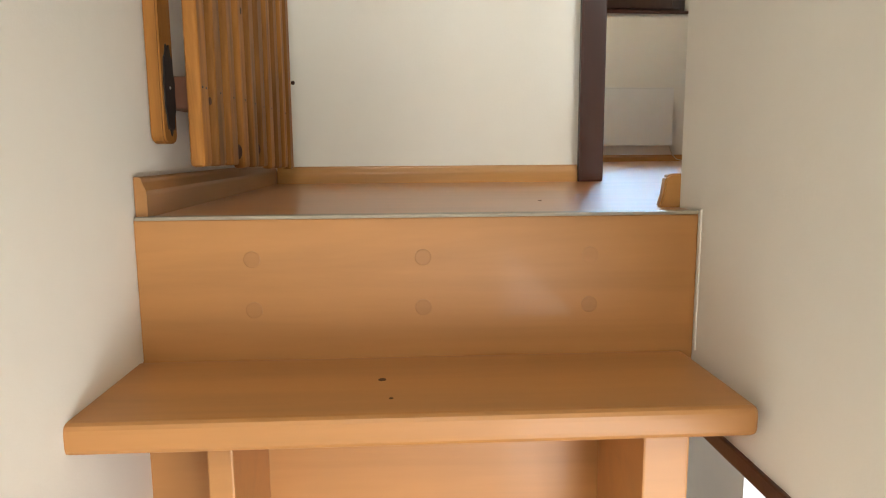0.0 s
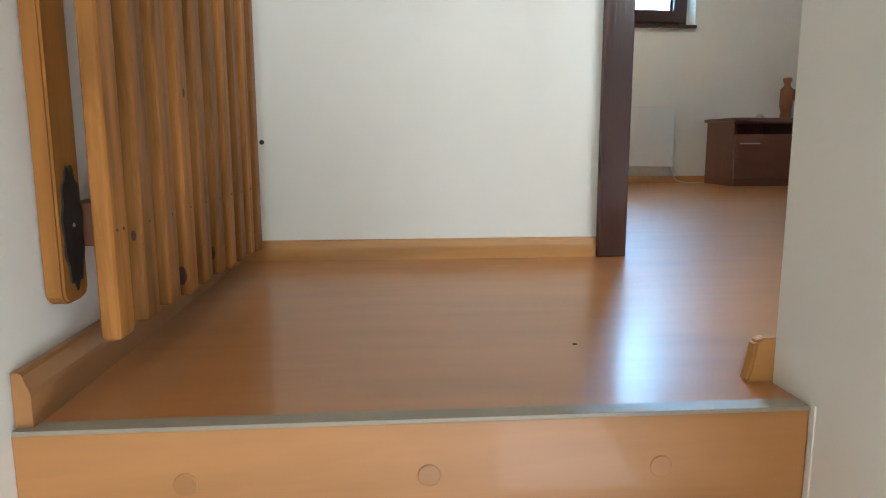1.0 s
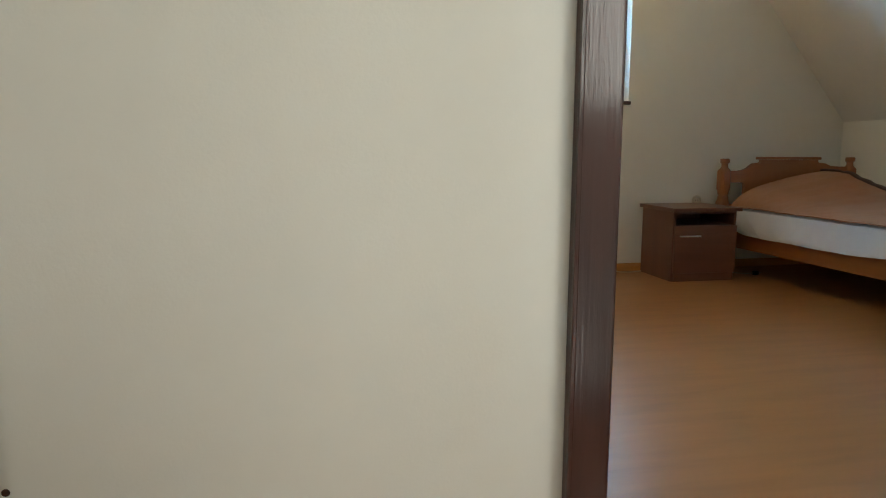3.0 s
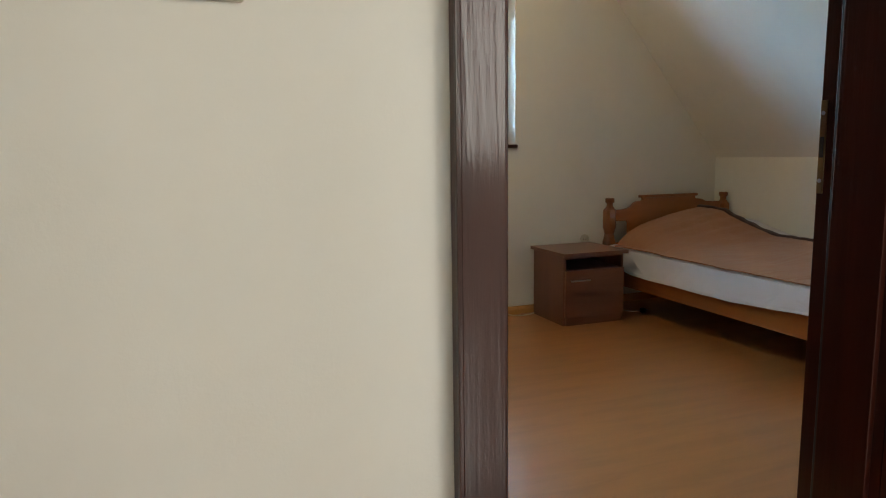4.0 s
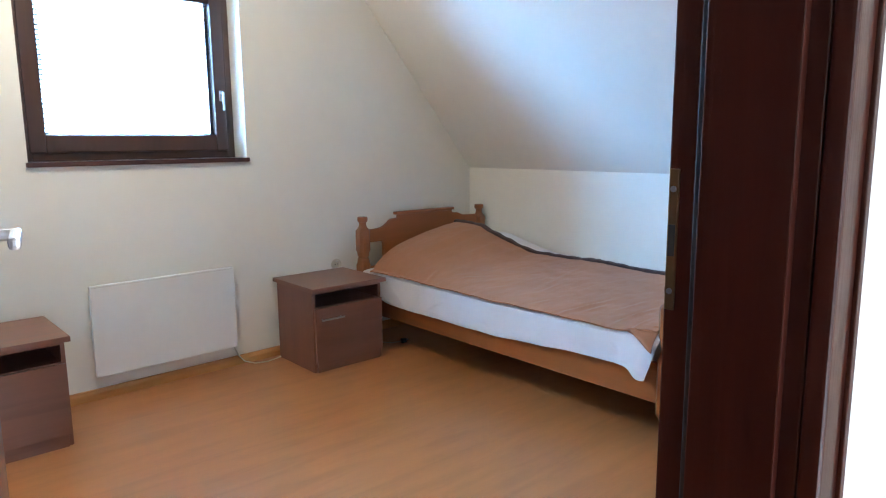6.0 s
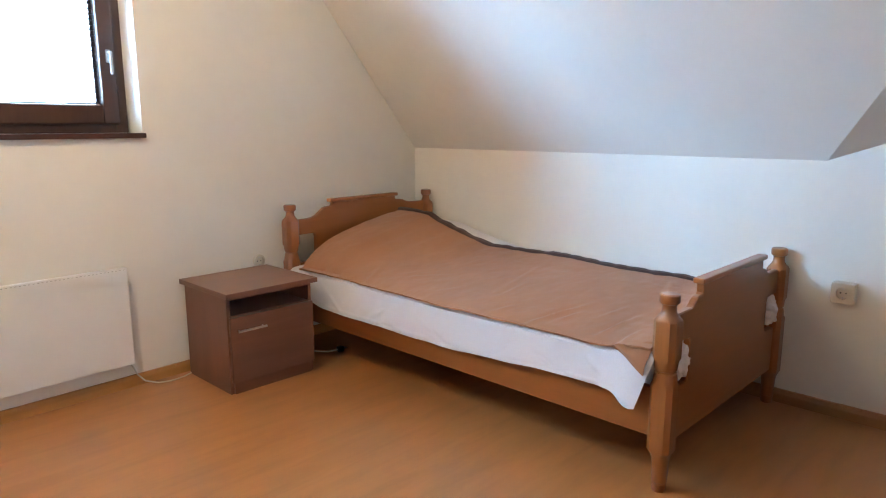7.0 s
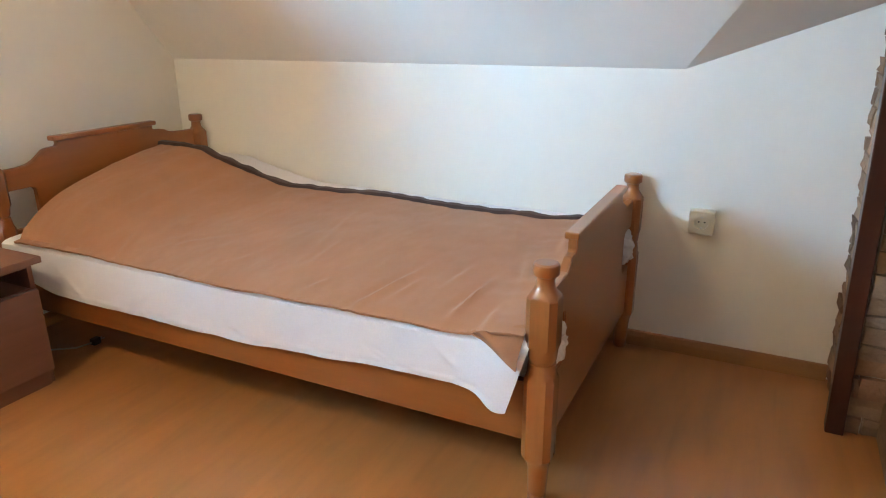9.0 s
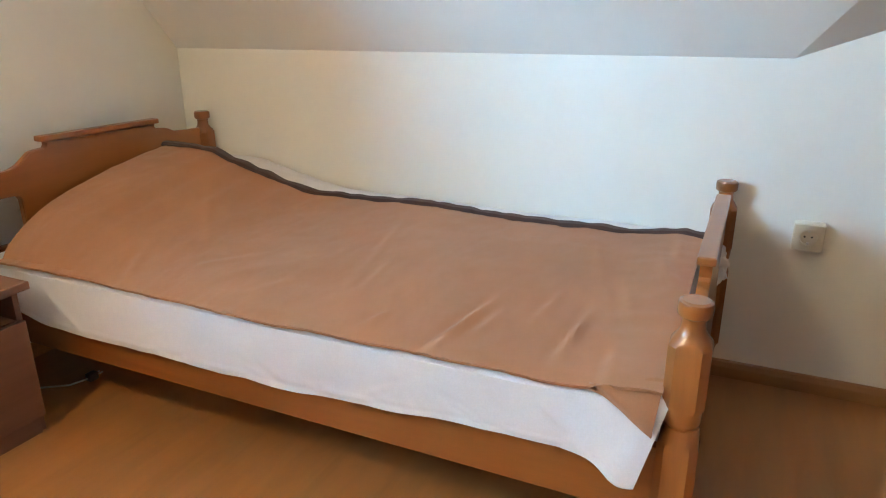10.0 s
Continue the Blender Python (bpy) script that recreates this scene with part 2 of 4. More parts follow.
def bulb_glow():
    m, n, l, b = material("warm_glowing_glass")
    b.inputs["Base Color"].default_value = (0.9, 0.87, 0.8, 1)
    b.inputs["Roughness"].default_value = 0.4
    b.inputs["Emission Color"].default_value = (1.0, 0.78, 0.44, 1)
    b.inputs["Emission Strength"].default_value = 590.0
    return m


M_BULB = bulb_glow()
M_SKY = sky_glow()
M_MORTAR = plaster("grey_mortar", (0.34, 0.3, 0.25), 0.8)
M_GLASS = glass_material()


# ---- building helpers ----
def box(bm, x0, x1, y0, y1, z0, z1, bevel=0.0, seg=2):
    r = bmesh.ops.create_cube(bm, size=1.0, matrix=Matrix.Translation(((x0 + x1) / 2, (y0 + y1) / 2, (z0 + z1) / 2)) @ Matrix.Diagonal((x1 - x0, y1 - y0, z1 - z0, 1)))
    if bevel:
        es = list({e for v in r["verts"] for e in v.link_edges})
        bmesh.ops.bevel(bm, geom=es, offset=bevel, segments=seg, affect="EDGES", profile=0.6)
    return bm


def boxed(*a, **k):
    return box(bmesh.new(), *a, **k)


def prism(bm, pts, depth, place):
    """A flat outline in (u, v), thick along w, set by a function (u, v, w) -> point."""
    a = [bm.verts.new(place(u, v, 0)) for u, v in pts]
    b = [bm.verts.new(place(u, v, depth)) for u, v in pts]
    bm.faces.new(a)
    bm.faces.new(list(reversed(b)))
    for i in range(len(pts)):
        j = (i + 1) % len(pts)
        bm.faces.new((a[j], a[i], b[i], b[j]))
    bmesh.ops.recalc_face_normals(bm, faces=bm.faces)
    return bm


def lathe(bm, rings, n=16):
    """Stacked sections (z, radius, squareness 0..1): round or chamfered square."""
    loops = []
    for z, r, sq in rings:
        loop = []
        for i in range(n):
            a = 2 * math.pi * i / n
            if n == 24:
                a = math.pi / 2 * (i // 6) + radians((0, 15.5, 31, 45, 59, 74.5)[i % 6])
            c, s = math.cos(a), math.sin(a)
            k = min(1 / max(abs(c), abs(s)), 1.6 / (abs(c) + abs(s)))
            f = 1 + (k - 1) * sq
            loop.append(bm.verts.new((r * c * f, r * s * f, z)))
        loops.append(loop)
    for a, b in zip(loops, loops[1:]):
        for i in range(n):
            j = (i + 1) % n
            bm.faces.new((a[i], a[j], b[j], b[i]))
    bm.faces.new(list(reversed(loops[0])))
    bm.faces.new(loops[-1])
    return bm


def cylinder(bm, p0, p1, r, n=12):
    p0, p1 = Vector(p0), Vector(p1)
    q = (p1 - p0).to_track_quat("Z", "Y").to_matrix().to_4x4()
    bmesh.ops.create_cone(bm, cap_ends=True, segments=n, radius1=r, radius2=r, depth=(p1 - p0).length, matrix=Matrix.Translation((p0 + p1) / 2) @ q)
    return bm


def tube(bm, pts, r, n=8):
    pts = [Vector(p) for p in pts]
    loops = []
    for i, p in enumerate(pts):
        d = (pts[min(i + 1, len(pts) - 1)] - pts[max(i - 1, 0)]).normalized()
        u = d.orthogonal().normalized() if abs(d.z) > 0.95 else d.cross(Vector((0, 0, 1))).normalized()
        w = d.cross(u)
        loops.append([bm.verts.new(p + r * (math.cos(2 * math.pi * k / n) * u + math.sin(2 * math.pi * k / n) * w)) for k in range(n)])
    for a, b in zip(loops, loops[1:]):
        for k in range(n):
            j = (k + 1) % n
            bm.faces.new((a[k], a[j], b[j], b[k]))
    bm.faces.new(loops[0])
    bm.faces.new(loops[-1])
    bmesh.ops.recalc_face_normals(bm, faces=bm.faces)
    return bm


def mesh_of(name, bm, mat, smooth=False):
    me = bpy.data.meshes.new(name)
    bm.to_mesh(me)
    bm.free()
    me.materials.append(mat)
    if smooth:
        me.polygons.foreach_set("use_smooth", [True] * len(me.polygons))
        me.set_sharp_from_angle(angle=radians(28))
    return me


def part(name, bm, mat, parent=None, label="", smooth=False):
    ob = new(name, mesh_of(name, bm, mat, smooth))
    ob.parent = parent
    if label:
        ob["label"] = label
    return ob


def thing(name, x, y, z, label, category, rz=0, group=""):
    ob = new(name)
    ob.matrix_world = pose(x, y, z, 0, 0, rz)
    ob.empty_display_size = 0.05
    return tagged(ob, label, category, group)


def structure(name, bm, mat, label, category="", smooth=False):
    return tagged(part(name, bm, mat, None, "", smooth), label, category or name.split("_")[0], "", "structure")


# ---- the plan (metres) ----
BACK, ROOM = 1.002, 1.18         # landing's back wall: landing face, bedroom face
FAR = 4.16                       # window wall
KNEE = 4.21                      # low side wall
D0, D1 = 0.978, 1.744            # clear width of the door
TOP = 2.45
PITCH = 1.14
LOW = -2.75


def slope_x(z):
    return KNEE - (z - 1.0) / PITCH


# ---- shell ----
def walls():
    bm = boxed(-0.15, -0.003, -2.9, BACK, LOW, TOP)
    structure("wall_stair_left", bm, M_WALL, "plain white plastered stair wall", "wall")
    bm = boxed(-0.15, D0 - 0.02, BACK, ROOM, LOW, TOP)
    box(bm, D0 - 0.02, D1 + 0.02, BACK, ROOM, 2.06, TOP)
    box(bm, D1 + 0.02, 4.45, BACK, ROOM, -0.31, TOP)
    box(bm, D0 - 0.02, D1 + 0.02, BACK, ROOM, -0.31, -0.2)
    structure("wall_landing_back", bm, M_WALL, "white plastered wall with the bedroom doorway", "wall")
    bm = boxed(0.842, 1.0, -2.9, 0.075, -0.31, TOP)
    box(bm, 1.0, 1.06, -0.06, 0.075, -0.31, TOP)
    box(bm, 1.06, 2.6, -0.06, 0.075, -0.31, 0.03)
    structure("wall_stair_right", bm, M_WALL, "white plastered wall beside the stairs", "wall")
    bm = boxed(2.6, 2.75, -0.06, 0.1, -0.31, TOP)
    box(bm, 2.6, 2.75, 0.1, BACK, -0.31, TOP)
    # hall side, with an unseen opening added for the hall lamp
    box(bm, 2.2, 2.35, -3.05, -1.6, -0.3, TOP)
    box(bm, 2.2, 2.35, -0.7, -0.06, -0.3, TOP)
    box(bm, 2.2, 2.35, -1.6, -0.7, -0.3, 1.0)
    box(bm, 2.2, 2.35, -1.6, -0.7, 1.9, TOP)
    box(bm, 2.35, 2.75, -0.21, -0.06, -0.3, TOP)
    structure("wall_landing_end", bm, M_WALL, "plain white landing end wall", "wall")
    bm = boxed(0.836, 1.004, -2.9, -0.002, -0.335, -0.31, 0.003)
    structure("trim_wall_foot", bm, M_DARKX, "dark brown timber edge under the stair wall", "trim")
    bm = boxed(0.8402, 0.843, -0.010, -0.001, -0.216, 0.004, 0.001)
    structure("trim_plaster_edge", bm, M_WALL, "white painted plaster edge beside the riser", "trim")
    # stairwell end, out of view, with openings added for the lamps
    bm = boxed(-0.15, 0.02, -3.05, -2.9, LOW, TOP)
    box(bm, 0.82, 0.95, -3.05, -2.9, LOW, TOP)
    box(bm, 2.05, 2.2, -3.05, -2.9, LOW, TOP)
    box(bm, 0.95, 2.05, -3.05, -2.9, LOW, -2.0)
    box(bm, 0.95, 2.05, -3.05, -2.9, -0.38, TOP)
    box(bm, 0.02, 0.82, -3.05, -2.9, LOW, 1.05)
    box(bm, 0.02, 0.82, -3.05, -2.9, 2.3, TOP)
    structure("wall_stairwell_end", bm, M_WALL, "plain white stairwell end wall with openings", "wall")
    bm = boxed(2.2, 2.35, -2.9, 1.35, LOW, -0.3)
    box(bm, 2.2, 2.35, 2.33, 3.4, LOW, -0.3)
    box(bm, 2.2, 2.35, 1.35, 2.33, LOW, -2.45)
    box(bm, 2.2, 2.35, 1.35, 2.33, -1.0, -0.3)
    box(bm, -0.15, 2.35, 3.4, 3.55, LOW, -0.3)
    box(bm, -0.3, -0.15, -3.05, 3.55, LOW, -0.3)
    structure("wall_lower_floor", bm, M_WALL, "white walls of the storey below the stairs", "wall")
    # bedroom
    x0, x1, z0, z1 = 1.525, 2.531, 1.105, 2.007
    bm = boxed(-0.2, x0, FAR, FAR + 0.38, -0.3, 2.6)
    box(bm, x1, 4.45, FAR, FAR + 0.38, -0.3, 2.6)
    box(bm, x0, x1, FAR, FAR + 0.38, -0.3, z0)
    box(bm, x0, x1, FAR, FAR + 0.38, z1, 2.6)
    structure("wall_window", bm, M_WALL, "white plastered gable wall with a small window", "wall").matrix_world = GABLE
    bm = bmesh.new()
    prism(bm, [(ROOM, -0.3), (FAR, -0.3), (FAR, 1.0), (1.873, 1.0), (ROOM, 1.0 + 0.37 * (1.873 - ROOM))], 0.2, lambda u, v, w: (KNEE + w, u, v))
    structure("wall_knee", bm, M_WALL, "low white side wall under the sloped ceiling", "wall")
    bm = boxed(-0.2, -0.05, ROOM, FAR, -0.3, 2.6)
    structure("wall_bedroom_left", bm, M_WALL, "plain white bedroom wall", "wall")


def ceilings():
    bm = bmesh.new()
    vx, vz = KNEE - 0.76, 1.0 + 0.76 * PITCH
    xt = slope_x(TOP)

    def slab(pts):
        lo = [bm.verts.new(p) for p in pts]
        hi = [bm.verts.new((p[0] + 0.1, p[1], p[2] + 0.12)) for p in pts]
        bm.faces.new(lo)
        bm.faces.new(list(reversed(hi)))
        for i in range(len(pts)):
            j = (i + 1) % len(pts)
            bm.faces.new((lo[j], lo[i], hi[i], hi[j]))
    slab([(KNEE, FAR, 1.0), (KNEE, 1.873, 1.0), (vx, ROOM, vz), (xt, ROOM, TOP), (xt, FAR, TOP)])
    slab([(KNEE, 1.873, 1.0), (KNEE, ROOM, 1.0 + 0.37 * (1.873 - ROOM)), (vx, ROOM, vz)])
    slab([(xt, FAR, TOP), (xt, ROOM, TOP), (-0.05, ROOM, TOP), (-0.05, FAR, TOP)])
    bmesh.ops.recalc_face_normals(bm, faces=bm.faces)
    structure("ceiling_bedroom", bm, M_CEIL, "white sloped attic ceiling with a dormer fold", "ceiling")
    bm = boxed(-0.15, 2.75, -3.05, BACK + 0.05, TOP, TOP + 0.1)
    structure("ceiling_landing", bm, M_CEIL, "plain white landing ceiling", "ceiling")


def floors():
    bm = boxed(-0.05, 4.3, ROOM, FAR, -0.3, -0.009)
    box(bm, D0 - 0.02, D1 + 0.02, BACK, ROOM, -0.2, -0.009)
    box(bm, -0.012, 2.6, 0.075, BACK, -0.3, -0.009)
    box(bm, -0.012, 0.842, 0.02, 0.075, -0.3, -0.009)
    f = structure("floor", bm, M_MORTAR, "warm beech laminate floor", "floor")
    structure("floor_lower_storey", boxed(-0.15, 2.2, -2.9, 3.4, LOW - 0.1, LOW), M_FLOOR, "plain lower floor", "floor")
    return f


walls()
ceilings()
floor_ob = floors()
structure("ground", boxed(-400, 400, -400, 400, -5.4, -5.3), M_GROUND, "grass ground outside", "ground")


structure("backdrop", boxed(2.36, 2.38, 1.3, 2.5, -2.5, -0.9), M_SKY, "bright daylight behind the lower opening", "backdrop")
structure("backdrop", boxed(-22, 26, 16.0, 16.1, -5.3, 16), M_SKY, "bright white sky beyond the window", "backdrop")


# ---- window ----
def window():
    w = thing("window_1", 2.028, FAR, 1.105, "small dark wooden window with a white slatted blind", "window")
    w["kind"] = "structure"
    w.matrix_world = GABLE @ w.matrix_world @ Matrix.Diagonal((0.957, 1, 0.977, 1))
    x, z1, yb = 0.5255, 0.923, 0.13
    bm = boxed(-x, -x + 0.05, yb, yb + 0.06, 0, z1, 0.004)
    box(bm, x - 0.05, x, yb, yb + 0.06, 0, z1, 0.004)
    box(bm, -x + 0.05, x - 0.05, yb, yb + 0.06, 0, 0.05, 0.004)
    box(bm, -x + 0.05, x - 0.05, yb, yb + 0.06, z1 - 0.05, z1, 0.004)
    fr = part("window_frame", bm, M_FRAME, w)
    bm = boxed(-0.488, -0.417, yb - 0.014, yb + 0.045, 0.038, 0.885, 0.006)
    box(bm, 0.417, 0.488, yb - 0.014, yb + 0.045, 0.038, 0.885, 0.006)
    box(bm, -0.417, 0.417, yb - 0.013, yb + 0.045, 0.038, 0.121, 0.006)
    box(bm, -0.417, 0.417, yb - 0.013, yb + 0.045, 0.795, 0.885, 0.006)
    sash = part("sash", bm, M_FRAME, w)
    part("pane", boxed(-0.417, 0.417, yb + 0.040, yb + 0.044, 0.121, 0.795), M_GLASS, sash).visible_shadow = False
    h = boxed(0.443, 0.463, yb - 0.022, yb - 0.014, 0.30, 0.355, 0.003)
    box(h, 0.448, 0.459, yb - 0.045, yb - 0.022, 0.336, 0.347, 0.003)
    box(h, 0.447, 0.46, yb - 0.05, yb - 0.041, 0.25, 0.347, 0.004)
    part("window_handle", h, M_METAL, sash, "small silver window handle")
    part("window_sill", boxed(-0.535, 0.535, -0.02, yb, -0.022, 0.0, 0.005), M_DARKX, w, "narrow dark wooden sill")
    for sx in (-1, 1):
        part("blind_guide", boxed(sx * 0.411 - 0.006, sx * 0.411 + 0.006, yb + 0.029, yb + 0.036, 0.121, 0.795), M_FRAME, w)
    me = None
    clip = mesh_of("slat_clip", boxed(-0.009, 0.009, -0.009, 0.009, -0.0028, 0.0028), M_SEAL)
    for i in range(31):
        z = 0.130 + i * 0.0218
        if me is None:
            bm = boxed(-0.4165, 0.4165, -0.008, 0.008, -0.0005, 0.0005)
            bmesh.ops.rotate(bm, verts=bm.verts, matrix=Matrix.Rotation(radians(6), 3, "X"))
            me = mesh_of("blind_slat", bm, M_SLAT)
        s = new("blind_slat", me)
        s.parent, s.location = w, (0, yb + 0.019, z)
        for sx in (-1, 1):
            c = new("slat_clip", clip)
            c.parent, c.location = w, (sx * 0.404, yb + 0.019, z)
    part("bottom_rail", boxed(-0.412, 0.412, yb + 0.012, yb + 0.026, 0.122, 0.128, 0.001), M_FRAME, w)


window()


# ---- door ----
def door():
    d = thing("door_1", 0, 0, 0, "open dark-stained wooden door and casing with brushed grain", "door")
    d["kind"] = "structure"

    def casing(name, x0, x1, y0, y1, z1):
        bm = boxed(x0, x1, y0, y1, 0, z1, 0.006, 3)
        return part(name, bm, M_DARK, d)
    y0 = BACK - 0.026
    casing("casing", D0 - 0.073, D0, y0, BACK - 0.001, 2.115)
    casing("casing", D1, D1 + 0.080, y0, BACK - 0.001, 2.115)
    part("casing", boxed(D0 - 0.073, D1 + 0.073, y0, BACK - 0.001, 2.117, 2.19, 0.006), M_DARKX, d)
    # raised bead on the casings
    part("casing_bead", boxed(D0 - 0.0745, D0 - 0.0665, y0 - 0.004, y0 + 0.004, 0, 2.113, 0.002), M_DARK, d)
    part("casing_bead", boxed(D1 + 0.052, D1 + 0.066, y0 - 0.005, y0 + 0.004, 0, 2.11, 0.002), M_DARK, d)
    # linings
    part("lining", boxed(D0 - 0.02, D0 - 0.002, BACK, ROOM - 0.003, 0, 2.06, 0.002), M_DARK, d)
    ln = part("lining", boxed(D1 + 0.002, D1 + 0.02, BACK, ROOM - 0.003, 0, 2.06, 0.002), M_DARK, d)
    part("lining", boxed(D0, D1, BACK, ROOM - 0.003, 2.04, 2.06, 0.002), M_DARKX, d)
    part("door_stop", boxed(D1 - 0.012, D1 + 0.002, BACK + 0.02, ROOM - 0.05, 0, 2.03, 0.002), M_DARK, d)
    part("seal", boxed(D1 - 0.008, D1 + 0.0015, ROOM - 0.05, ROOM - 0.042, 0, 2.03, 0.002), M_SEAL, d, "black rubber seal")
    bm = boxed(D1 - 0.001, D1 + 0.003, ROOM - 0.018, ROOM - 0.005, 0.96, 1.14, 0.001)
    part("strike_plate", bm, M_BRASS, ln, "dull brass strike plate")
    part("latch_hole", boxed(D1 - 0.0016, D1 + 0.001, ROOM - 0.016, ROOM - 0.007, 1.03, 1.07), M_HOLE, d, "dark latch hole")
    for z in (0.985, 1.115):
        bm = cylinder(bmesh.new(), (D1 - 0.002, ROOM - 0.0115, z), (D1, ROOM - 0.0115, z), 0.004, 10)
        part("screw", bm, M_METAL, d)
    # leaf, standing open into the bedroom
    a = radians(80.2)
    t = Matrix.Translation((D0 - 0.004, ROOM + 0.012, 0)) @ Matrix.Rotation(a, 4, "Z")
    bm = boxed(0.006, 0.775, 0.0, 0.04, 0.008, 2.03, 0.003)
    leaf = part("door_leaf", bm, M_DARK, d)
    leaf.matrix_local = t
    for z0, z1 in ((0.15, 0.95), (1.12, 1.9)):
        part("door_panel", boxed(0.12, 0.655, -0.006, 0.0, z0, z1, 0.003), M_DARK, leaf)
    bm = boxed(0.70, 0.735, -0.012, -0.001, 0.92, 1.12, 0.004)
    cylinder(bm, (0.717, -0.012, 1.045), (0.717, -0.05, 1.045), 0.009)
    box(bm, 0.60, 0.727, -0.058, -0.042, 1.036, 1.054, 0.006)
    part("door_handle", bm, M_METAL, leaf, "polished lever handle")


door()


# ---- stairs, landing trim and slatted screen ----
def skirting():
    def board(a0, a1, back, face, h, mat):
        """From a0 to a1 along the wall; face: the way it looks, -y or along x."""
        prof = [(0, 0), (0.018, 0), (0.018, h * 0.55), (0.0172, h * 0.66), (0.0145, h * 0.77), (0.0122, h * 0.87), (0.0115, h - 0.003), (0.008, h), (0, h)]
        bm = bmesh.new()
        if face == "-y":
            prism(bm, prof, a1 - a0, lambda u, v, w: (a0 + w, back - u, v))
        else:
            sign = 1 if face == "+x" else -1
            prism(bm, prof, a1 - a0, lambda u, v, w: (back + sign * u, a0 + w, v))
        bmesh.ops.recalc_face_normals(bm, faces=bm.faces)
        return structure("baseboard", bm, mat, "beech skirting board along the wall", "baseboard")
    board(0.02, D0 - 0.075, BACK - 0.001, "-y", 0.05, M_BASE)
    board(D1 + 0.082, 2.58, BACK - 0.001, "-y", 0.05, M_BASE)
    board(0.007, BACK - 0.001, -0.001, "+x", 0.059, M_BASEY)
    board(0.1, KNEE - 0.025, FAR - 0.001, "-y", 0.05, M_BASE).matrix_world = GABLE
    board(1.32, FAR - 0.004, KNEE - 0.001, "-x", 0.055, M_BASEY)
    # skirting that turns the wall corner, its end cut at a slant
    bm = bmesh.new()
    prism(bm, [(0.808, 0), (1.06, 0), (1.06, 0.055), (0.826, 0.055), (0.818, 0.05), (0.814, 0.02)], 0.018, lambda u, v, w: (u, 0.076 + w, v))
    bmesh.ops.bevel(bm, geom=bm.edges[:], offset=0.003, segments=2, affect="EDGES")
    structure("baseboard", bm, M_BASE, "worn skirting board turning the wall corner", "baseboard")


def stairs():
    s = thing("staircase", 0.414, 0, 0, "varnished beech top steps with plugged riser", "staircase")
    r = part("riser", boxed(-0.4165, 0.427, 0.0, 0.02, -0.2185, -0.004, 0.0015), M_STEP, s)
    me = mesh_of("plug", lathe(bmesh.new(), [(0, 0.0125, 0), (0.0016, 0.0125, 0), (0.002, 0.0115, 0)], n=20), M_PLUG)
    for x in (-0.248, 0.006, 0.261):
        for z in (-0.064, -0.141):
            p = new("plug", me)
            p.parent = r
            p.matrix_local = pose(x, 0.0008, z, 90, 0, 0)
    part("edge_strip", boxed(-0.414, 0.426, -0.003, 0.022, -0.004, 0.0012, 0.001), M_ALU, s, "worn champagne aluminium edge strip")
    t = part("tread", boxed(-0.425, 0.411, -0.24, 0.0, -0.256, -0.216, 0.013, 4), M_STEP, s)
    for x, y, r0 in ((-0.054, -0.109, 0.006), (-0.04, -0.18, 0.003)):
        bm = lathe(bmesh.new(), [(0, r0, 0), (0.0006, r0 * 0.9, 0)], n=12)
        p = part("knot", bm, M_KNOT, t)
        p.location = (x, y, -0.2162)
    part("side_panel", boxed(-0.268, -0.236, -0.2, 0.0, -0.7, -0.257, 0.003), M_STEP, s)
    part("side_panel", boxed(0.281, 0.341, -0.2, 0.0, -0.7, -0.257, 0.003), M_STEP, s)
    part("back_panel", boxed(-0.424, 0.427, 0.0, 0.02, -0.7, -0.217, 0.002), M_STEP, s)


